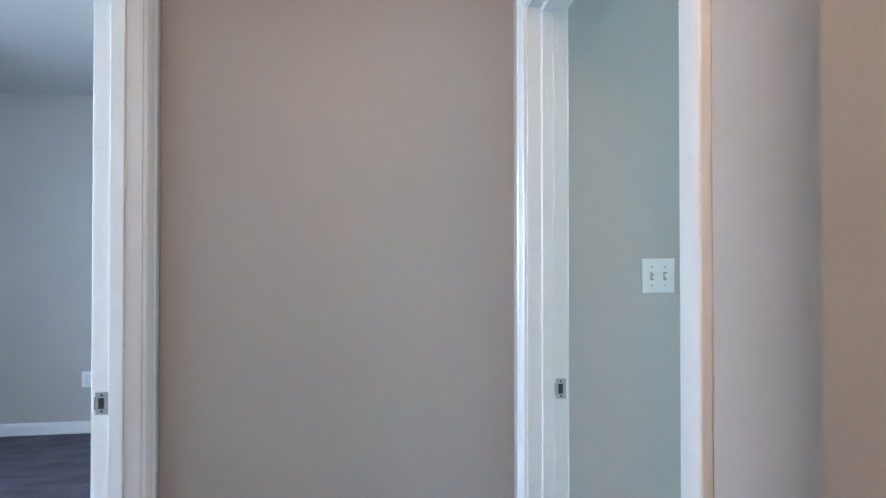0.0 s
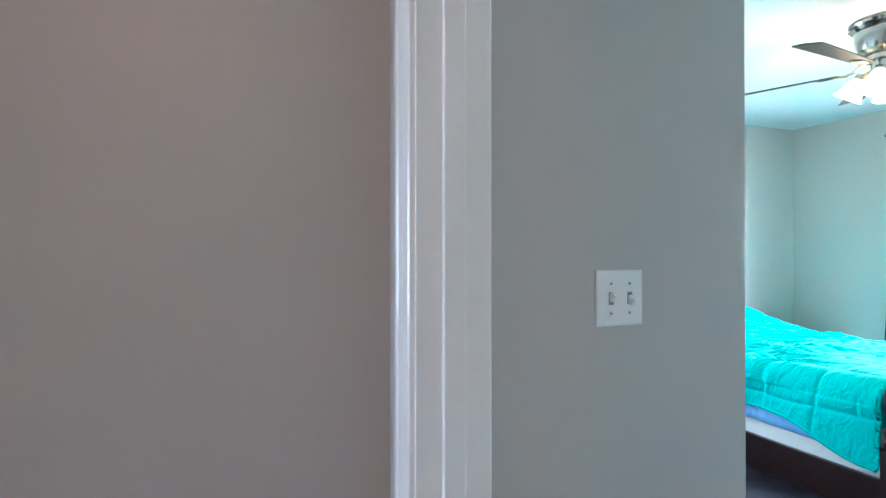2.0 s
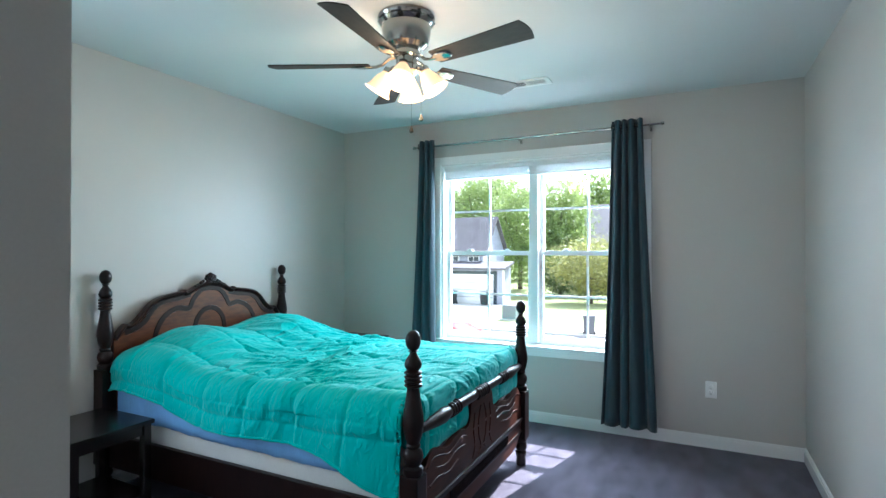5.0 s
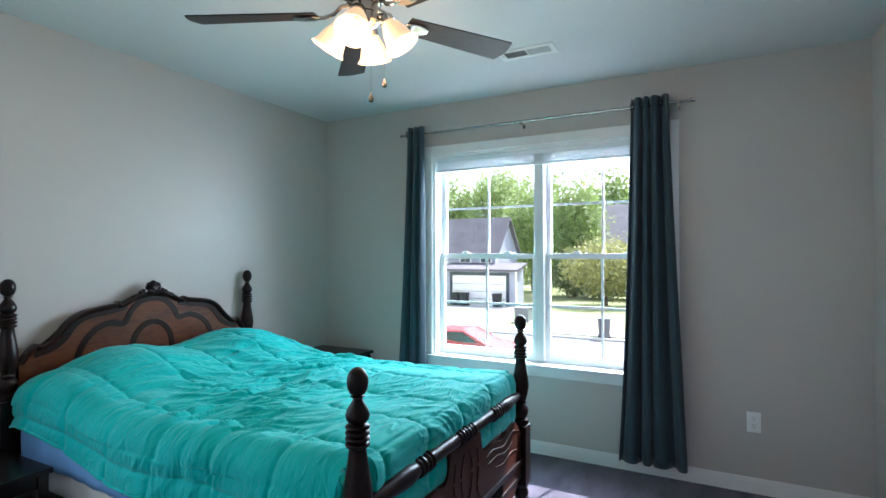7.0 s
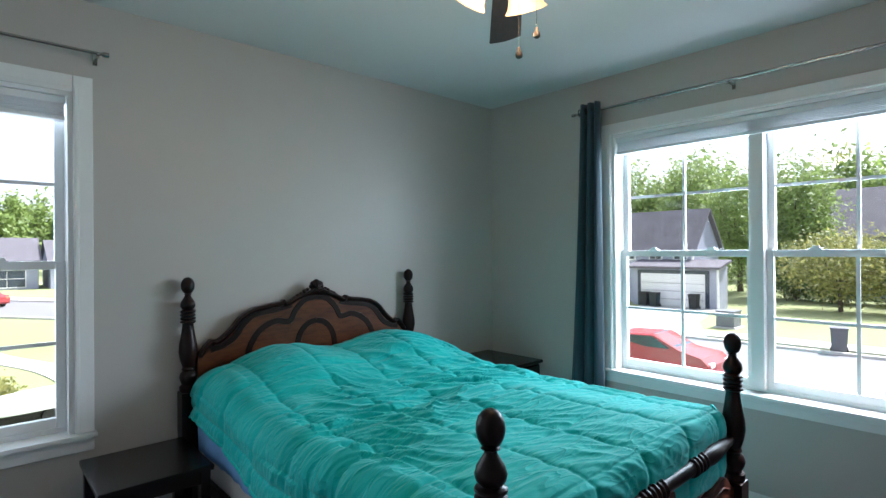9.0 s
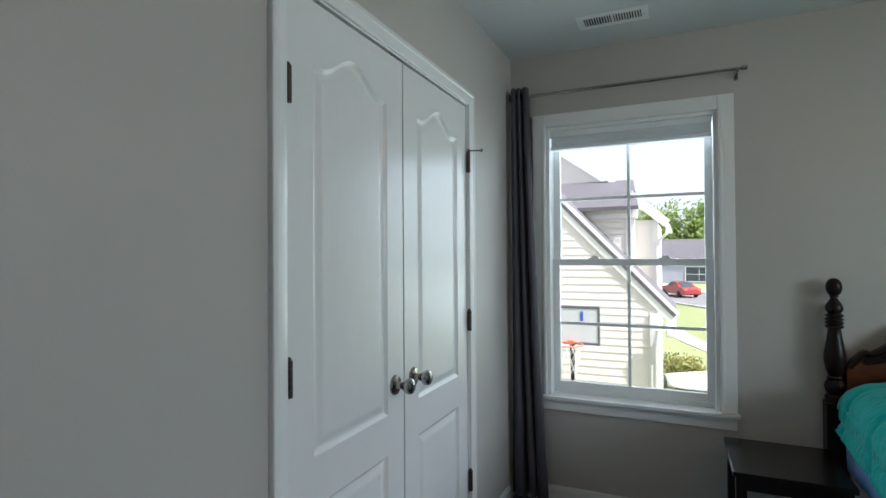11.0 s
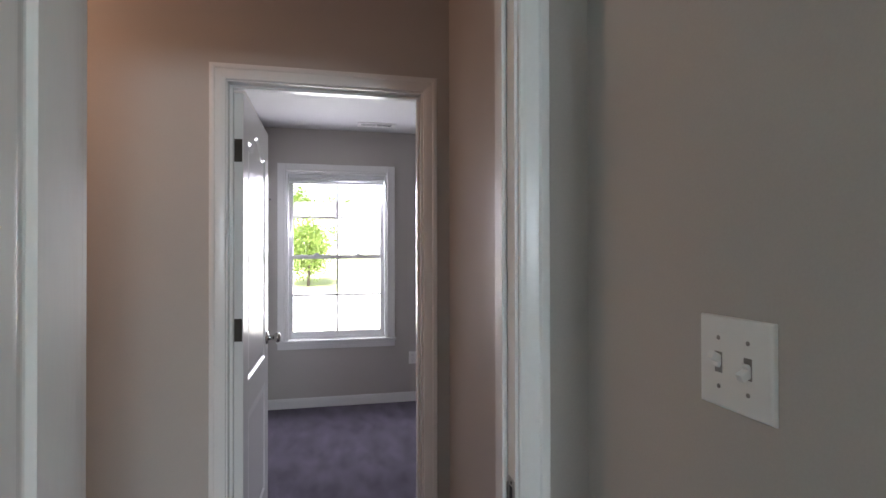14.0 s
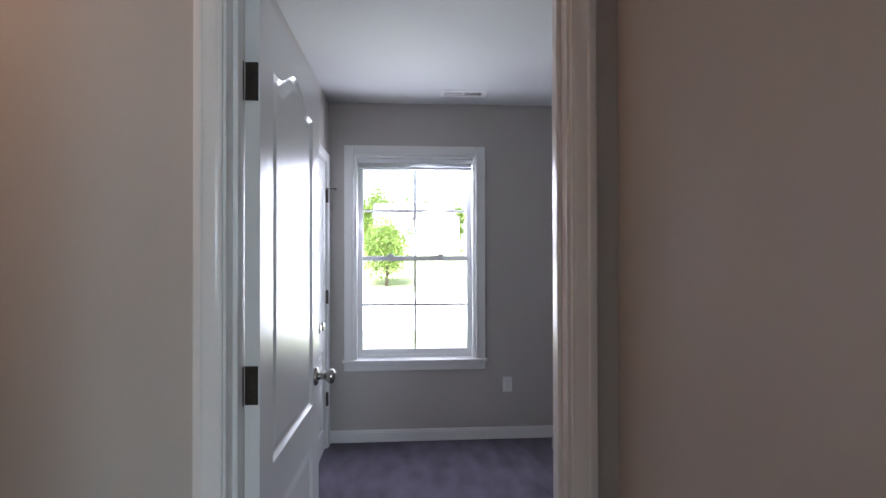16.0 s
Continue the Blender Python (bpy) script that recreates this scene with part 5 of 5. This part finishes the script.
def house_window(parent, m, w, h):
    """x across, y into the wall, centred."""
    win = part("window", boxes((-w / 2, -0.04, -h / 2, w / 2, 0.03, h / 2)), DARKPANE, parent, m=m)
    f = 0.09
    part("frame", boxes((-w / 2 - f, -0.08, -h / 2 - f, -w / 2, 0.02, h / 2 + f), (w / 2, -0.08, -h / 2 - f, w / 2 + f, 0.02, h / 2 + f), (-w / 2, -0.08, h / 2, w / 2, 0.02, h / 2 + f), (-w / 2, -0.08, -h / 2 - f, w / 2, 0.02, -h / 2),
                        (-w / 2, -0.07, -0.03, w / 2, 0.0, 0.03), (-0.02, -0.06, -h / 2, 0.02, 0.0, h / 2)), WHITEX, win)


def street_house():
    h = thing("house", pose(0, 0, 0), "blue-grey two-storey house with a white garage door across the street", "house")
    part("wall", gable_body(42.2, 47.4, 17.4, 27, GZ, 1.40, 4.35, "y"), SIDING2, h)
    part("roof", gable_roof(42.2, 47.4, 17.4, 27, 1.40, 4.35, "y"), SHINGLE, h)
    part("garage_wing", boxes((40.4, 15.0, GZ, 42.2, 21.2, 0.10)), SIDING2, h)
    bm = bmesh.new()
    sect = [(39.9, -0.08), (42.26, 0.42), (42.26, 0.57), (39.9, 0.07)]
    rings = [[bm.verts.new((x, y, z)) for x, z in sect] for y in (14.7, 21.5)]
    for k in range(4):
        bm.faces.new((rings[0][k], rings[0][(k + 1) % 4], rings[1][(k + 1) % 4], rings[1][k]))
    bm.faces.new(rings[0]), bm.faces.new(rings[1])
    part("porch_roof", bm, SHINGLE, h)
    door = part("garage_door", boxes((40.32, 15.8, GZ, 40.42, 20.5, -0.45)), WHITEX, h, "white panelled garage door")
    part("door_groove", boxes(*[(40.30, 15.85, GZ + 0.58 * k, 40.325, 20.45, GZ + 0.58 * k + 0.03) for k in range(1, 4)]), TANK, door)
    part("garage_trim", boxes((40.30, 15.55, GZ, 40.40, 15.80, -0.2), (40.30, 20.5, GZ, 40.40, 20.75, -0.2), (40.30, 15.8, -0.45, 40.40, 20.5, -0.2)), DARKPANE, h)
    part("corner_board", boxes((40.36, 14.94, GZ, 40.50, 15.06, 0.10), (42.1, 17.33, GZ, 42.25, 17.45, 1.45)), WHITEX, h)
    for y in (18.3, 20.2, 22.4):
        house_window(h, pose(42.2, y, 0.95, 0, 0, -90), 0.9, 0.75)
    return h


def far_house(name_label, x0, x1, y0, y1, z1, top, along, wall, wins):
    z0 = min(ground_z(x, y) for x in (x0, x1) for y in (y0, y1))
    h = thing("house", pose(0, 0, 0), name_label, "house")
    part("wall", gable_body(x0, x1, y0, y1, z0, z1, top, along), wall, h)
    part("roof", gable_roof(x0, x1, y0, y1, z1, top, along), SHINGLE, h)
    for m, w, k in wins:
        house_window(h, m, w, k)
    return h


street_house()
far_house("grey-roofed house half hidden by trees across the street", 58, 68, -8, 12.3, 2.4, 6.7, "y", SIDING2, [(pose(58, y, 0.2, 0, 0, -90), 1.0, 1.3) for y in (2, 5, 8)])
far_house("pale blue-grey house with a garage far down the street", -4, 8.5, 82, 92, 0.6, 3.3, "x", SIDING2, [(pose(5.5, 82, -1.6), 3.4, 2.0)])
far_house("grey house far down the street", 9.5, 19, 80, 90, 0.4, 3.0, "x", SIDING2, [(pose(12, 80, -1.0), 1.2, 1.3)])
hw = far_house("white two-storey house with a grey gable roof on the rise", -108, -97, -5, 10.3, 8.0, 11.2, "y", WHITEX, [(pose(-97, y, 5.6, 0, 0, 90), 1.0, 1.5) for y in (1.8, 9.0)])
part("front_gable", gable_body(-97.05, -95.6, 2.6, 11.0, 1.2, 8.0, 11.4, "x"), WHITEX, hw)
part("front_gable_roof", gable_roof(-99, -95.6, 2.6, 11.0, 8.0, 11.4, "x", 0.4), SHINGLE, hw)


def neighbour():
    """The house next door: lapped siding under a raking roof edge, upper block behind."""
    h = thing("house", pose(0, 0, 0), "cream vinyl-sided neighbour house with white trim", "house")
    Y, R = 9.8, 2.29
    slope = 1.05
    edge = lambda z: min(R, 0.85 + (2.04 - z) / slope)
    part("wall", boxes((-9, Y + 0.03, GZ, R - 0.02, 11.4, 0.2)), SIDING, h)
    lap = 0.118
    n = int((3.4 - GZ) / lap)
    for k in range(n):
        z = GZ + k * lap
        xr = edge(z + lap)
        bm = bmesh.new()
        a = [(-9, Y, z), (edge(z), Y, z), (xr, Y + 0.008, z + lap), (-9, Y + 0.008, z + lap)]
        b = [(x, Y + 0.03, q) for x, _, q in a]
        va, vb = [bm.verts.new(p) for p in a], [bm.verts.new(p) for p in b]
        bm.faces.new(va), bm.faces.new(vb[::-1])
        for i in range(4):
            bm.faces.new((va[i], vb[i], vb[(i + 1) % 4], va[(i + 1) % 4]))
        part("siding_board", bm, SIDING, h)
    def rake(x0, z0, x1, z1, y, w, name, material, depth=0.3):
        bm = bmesh.new()
        a, b = Vector((x0, 0, z0)), Vector((x1, 0, z1))
        t = (b - a).normalized()
        nn = Vector((-t.z, 0, t.x))
        pts = [a, b, b + nn * w, a + nn * w]
        va, vb = [bm.verts.new((p.x, y, p.z)) for p in pts], [bm.verts.new((p.x, y + depth, p.z)) for p in pts]
        bm.faces.new(va), bm.faces.new(vb[::-1])
        for i in range(4):
            bm.faces.new((va[i], vb[i], vb[(i + 1) % 4], va[(i + 1) % 4]))
        return part(name, bm, material, h)
    rake(2.46, 0.325, -0.6, 3.54, Y - 0.022, -0.20, "rake_board", WHITEX, 0.052)
    rake(2.52, 0.405, -0.6, 3.68, Y - 0.034, -0.05, "roof_edge", SHINGLE, 1.9)
    part("corner_board", boxes((R - 0.10, Y - 0.03, GZ, R + 0.02, Y + 0.08, 0.45)), WHITEX, h)
    part("downspout", tube([(R + 0.02, Y - 0.12, 0.22), (R - 0.02, Y - 0.09, -0.05), (R - 0.02, Y - 0.09, GZ + 0.1)], 0.04, 8), WHITEX, h, smooth=50)
    part("gutter", boxes((R + 0.12, Y - 0.15, 0.12, R + 0.26, 11.4, 0.25), bevel=0.02), WHITEX, h)
    # upper block
    part("upper_wall", boxes((-9, 11.62, GZ, 1.78, 12.9, 2.12), (1.0, 12.0, GZ, 2.22, 16, 2.0)), SIDING, h)
    for k in range(22):
        z = -0.4 + k * lap
        part("siding_board", boxes((-4, 11.60, z, 1.78, 11.615, z + lap - 0.012)), SIDING, h)
    part("corner_board", boxes((1.72, 11.57, GZ, 1.86, 11.70, 2.14), (2.16, 11.96, GZ, 2.26, 12.1, 2.0)), WHITEX, h)
    part("frieze", boxes((-9, 11.52, 2.02, 1.92, 11.64, 2.20), bevel=0.01), WHITEX, h)
    bm = bmesh.new()
    va = [bm.verts.new(p) for p in ((-9, 11.3, 2.16), (1.95, 11.3, 2.16), (1.75, 13.0, 2.86), (-9, 13.0, 2.86))]
    vb = [bm.verts.new((v.co.x, v.co.y, v.co.z + 0.07)) for v in va]
    bm.faces.new(va[::-1]), bm.faces.new(vb)
    for i in range(4):
        bm.faces.new((va[i], va[(i + 1) % 4], vb[(i + 1) % 4], vb[i]))
    part("upper_roof", bm, SHINGLE, h)
    rake(2.36, 1.86, 1.70, 2.44, 11.85, -0.16, "rake_board", WHITEX, 0.15)
    part("gutter", tube([(2.42, 11.8, 1.88), (2.44, 15, 1.88)], 0.05, 8), WHITEX, h)
    part("downspout", tube([(2.42, 11.85, 1.84), (2.40, 11.85, 1.72), (2.24, 11.93, 1.58), (2.22, 11.93, GZ)], 0.03, 8), WHITEX, h)
    part("gable_wall", slab([(-6, 2.7), (1.20, 2.7), (1.20, 2.86), (-2.2, 5.3), (-6, 2.9)], 13.0, 13.2), SIDING, h)
    rake(1.34, 2.84, -2.2, 5.42, 12.9, -0.14, "rake_board", WHITEX, 0.2)
    return h


neighbour()


# ---- yard and street things ----
def hoop(m):
    b = thing("basketball_hoop", m, "freestanding basketball hoop with a pale backboard and orange rim", "basketball hoop")
    part("pole", tube([(0, 0.10, 0), (0, 0.10, 2.9), (0, 0.04, 3.1)], 0.035, 10), RUBBER, b, smooth=50)
    part("base", boxes((-0.4, -0.1, 0, 0.4, 0.7, 0.16), bevel=0.04), RUBBER, b)
    bd = part("backboard", boxes((-0.37, -0.02, 3.04, 0.37, 0.02, 3.52), bevel=0.015), BOARD, b)
    part("edge_trim", boxes((-0.39, -0.028, 3.015, 0.39, 0.026, 3.05), (-0.39, -0.028, 3.51, 0.39, 0.026, 3.545), (-0.39, -0.028, 3.05, -0.362, 0.026, 3.51), (0.362, -0.028, 3.05, 0.39, 0.026, 3.51), bevel=0.008), BIN, bd)
    part("marking", boxes((-0.17, -0.025, 3.34, -0.13, -0.019, 3.47), (0.13, -0.025, 3.34, 0.17, -0.019, 3.47)), BLUEMARK, bd)
    part("rim", tube([(0.20 * math.cos(a), -0.26 + 0.20 * math.sin(a), 3.05) for a in [2 * math.pi * k / 24 for k in range(25)]], 0.010, 6), ORANGE, b)
    part("rim_bracket", boxes((-0.045, -0.07, 3.02, 0.045, -0.02, 3.075), bevel=0.01), ORANGE, b)
    net = bmesh.new()
    for k in range(12):
        for s in (-1, 1):
            a0, a1 = 2 * math.pi * k / 12, 2 * math.pi * (k + s) / 12
            tube([(0.20 * math.cos(a0), -0.26 + 0.20 * math.sin(a0), 3.04), (0.15 * math.cos(a1), -0.26 + 0.15 * math.sin(a1), 2.86), (0.12 * math.cos(a0), -0.26 + 0.12 * math.sin(a0), 2.68)], 0.004, 4, net)
    part("net", net, WHITEX, b)
    return b


hoop(pose(1.225, 8.6, GZ))


def car(m, material, label):
    c = thing("car", m, label, "car", group="parked cars")
    sect = [(-2.2, 0.42), (-2.2, 0.80), (-2.0, 0.93), (-1.35, 0.98), (-0.75, 1.42), (0.45, 1.47), (1.25, 1.05), (2.0, 0.92), (2.22, 0.72), (2.22, 0.35), (-2.1, 0.28)]
    bm = bmesh.new()
    rings = []
    for y, k in ((-0.88, 0.90), (-0.80, 1.0), (0.80, 1.0), (0.88, 0.90)):
        rings.append([bm.verts.new((x * (0.98 if k < 1 else 1), y * (1 if z < 1.0 else 0.80), z if z < 1 else 1 + (z - 1) * k)) for x, z in sect])
    for a, b in zip(rings, rings[1:]):
        for i in range(len(sect)):
            bm.faces.new((a[i], a[(i + 1) % len(sect)], b[(i + 1) % len(sect)], b[i]))
    bm.faces.new(rings[0]), bm.faces.new(rings[-1][::-1])
    part("body", bm, material, c, smooth=30)
    for s in (-1, 1):
        part("side_window", slab([(-1.15, 1.03), (-0.70, 1.36), (0.38, 1.40), (0.98, 1.06)], s * 0.735 - 0.03, s * 0.735 + 0.03), DARKPANE, c)
        part("headlight", boxes((2.12, s * 0.62 - 0.16, 0.64, 2.24, s * 0.62 + 0.16, 0.78), bevel=0.03), TARP, c)
        part("tail_light", boxes((-2.23, s * 0.66 - 0.13, 0.68, -2.12, s * 0.66 + 0.13, 0.86), bevel=0.03), ORANGE, c)
        for x in (-1.35, 1.38):
            wh = part("wheel", lathe([(0.20, -0.10), (0.31, -0.10), (0.325, -0.06), (0.325, 0.06), (0.31, 0.10), (0.20, 0.10)], 24), RUBBER, c, m=pose(x, s * 0.80, 0.325, 90), smooth=40)
            part("rim", lathe([(0.06, -0.095), (0.20, -0.08), (0.20, 0.08), (0.06, 0.095)], 20), STEEL, wh, smooth=40)
    part("windscreen", boxes((0.55, -0.60, -0.01, 1.38, 0.60, 0.01), bevel=0.004), DARKPANE, c, m=pose(-0.10, 0, 1.745, 0, 27.6, 0))
    part("rear_window", boxes((-0.36, -0.58, -0.01, 0.36, 0.58, 0.01), bevel=0.004), DARKPANE, c, m=pose(-1.07, 0, 1.215, 0, -36, 0))
    return c


car(pose(19.45, 9.7, GZ + 0.03, 0, 0, -90), REDCAR, "red car parked along the near side of the street")
car(pose(2.9, 57.2, GZ + 0.03, 0, 0, 118), REDCAR, "red car standing far down the curved street")


def wheelie_bin(m, material, label, k=1.0):
    b = thing("wheelie_bin", m, label, "trash bin", group="trash bins")
    bm = bmesh.new()
    rings = [[bm.verts.new((x * w * k, y * d * k, z * k)) for x, y in ((-1, -1), (1, -1), (1, 1), (-1, 1))] for w, d, z in ((0.24, 0.26, 0.05), (0.29, 0.34, 0.98))]
    for i in range(4):
        bm.faces.new((rings[0][i], rings[0][(i + 1) % 4], rings[1][(i + 1) % 4], rings[1][i]))
    bm.faces.new(rings[0][::-1]), bm.faces.new(rings[1])
    bmesh.ops.bevel(bm, geom=bm.edges[:], offset=0.02, segments=2, affect="EDGES")
    part("body", bm, material, b)
    part("lid", boxes((-0.31 * k, -0.37 * k, 0.98 * k, 0.31 * k, 0.36 * k, 1.06 * k), bevel=0.02), material, b)
    part("handle", tube([(-0.25 * k, 0.40 * k, 0.95 * k), (0.25 * k, 0.40 * k, 0.95 * k)], 0.018, 8), material, b)
    for s in (-1, 1):
        part("wheel", lathe([(0.10, -0.03), (0.12, -0.02), (0.12, 0.02), (0.10, 0.03)], 16), RUBBER, b, m=pose(s * 0.27 * k, 0.27 * k, 0.12, 0, 90, 0))
    return b


wheelie_bin(pose(28.2, 6.1, GZ + 0.0, 0, 0, -80), BIN, "grey wheeled trash bin by the pavement", 1.0)
for x, y in ((39.4, 16.2), (39.2, 18.9), (39.3, 19.7)):
    wheelie_bin(pose(x, y, GZ + 0.06, 0, 0, -90), RUBBER, "black wheeled trash bin in front of the garage")


def utility_box(m):
    u = thing("utility_box", m, "grey metal utility box on the front lawn", "utility box")
    part("cabinet", boxes((-0.55, -0.45, 0.08, 0.55, 0.45, 0.86), bevel=0.03), TANK, u)
    part("lid", boxes((-0.58, -0.48, 0.86, 0.58, 0.48, 0.93), bevel=0.02), TANK, u)
    part("plinth", boxes((-0.65, -0.55, -0.05, 0.65, 0.55, 0.08)), CONCRETE, u)
    return u


utility_box(pose(32.6, 11.7, GZ))


def covered_boat(m):
    b = thing("covered_boat", m, "small boat under a white cover on the neighbour's lawn", "boat")
    bm = bmesh.new()
    n, mm, grid = 24, 12, []
    for i in range(n + 1):
        u = i / n
        w = 0.85 * math.sin(math.pi * min(1, 0.08 + 0.92 * u) ** 0.75) ** 0.6
        row = []
        for j in range(mm + 1):
            a = math.pi * j / mm
            row.append(bm.verts.new((-1.9 + 3.8 * u, w * math.cos(a), 0.42 + 0.36 * math.sin(a) * (0.6 + 0.4 * math.sin(math.pi * u)))))
        grid.append(row)
    for i in range(n):
        for j in range(mm):
            bm.faces.new((grid[i][j], grid[i + 1][j], grid[i + 1][j + 1], grid[i][j + 1]))
    cv = part("cover", bm, TARP, b, smooth=60)
    cv.modifiers.new("thickness", "SOLIDIFY").thickness = 0.02
    part("hull", boxes((-1.6, -0.55, 0.12, 1.5, 0.55, 0.44), bevel=0.15), RUBBER, b)
    part("blue_stripe", boxes((0.5, -0.62, 0.40, 1.6, 0.62, 0.46), bevel=0.02), BLUEMARK, b)
    for s in (-1, 1):
        part("wheel", lathe([(0.12, -0.06), (0.20, -0.05), (0.20, 0.05), (0.12, 0.06)], 16), RUBBER, b, m=pose(-0.3, s * 0.62, 0.20, 90))
    return b


covered_boat(pose(4.1, 18.4, GZ, 0, 0, 8))


# ---- ceiling light of the empty bedroom ----
lamp = thing("ceiling_light", pose(-1.85, 3.30, H), "small flush ceiling light in the empty bedroom, switched off", "ceiling light")
part("base", lathe([(0.16, 0), (0.165, -0.012), (0.15, -0.022)], 32), NICKEL, lamp, smooth=40)
part("dome", lathe([(0.15, -0.020), (0.145, -0.045), (0.11, -0.075), (0.05, -0.095), (0.004, -0.100)], 32), PLATE, lamp, smooth=60)
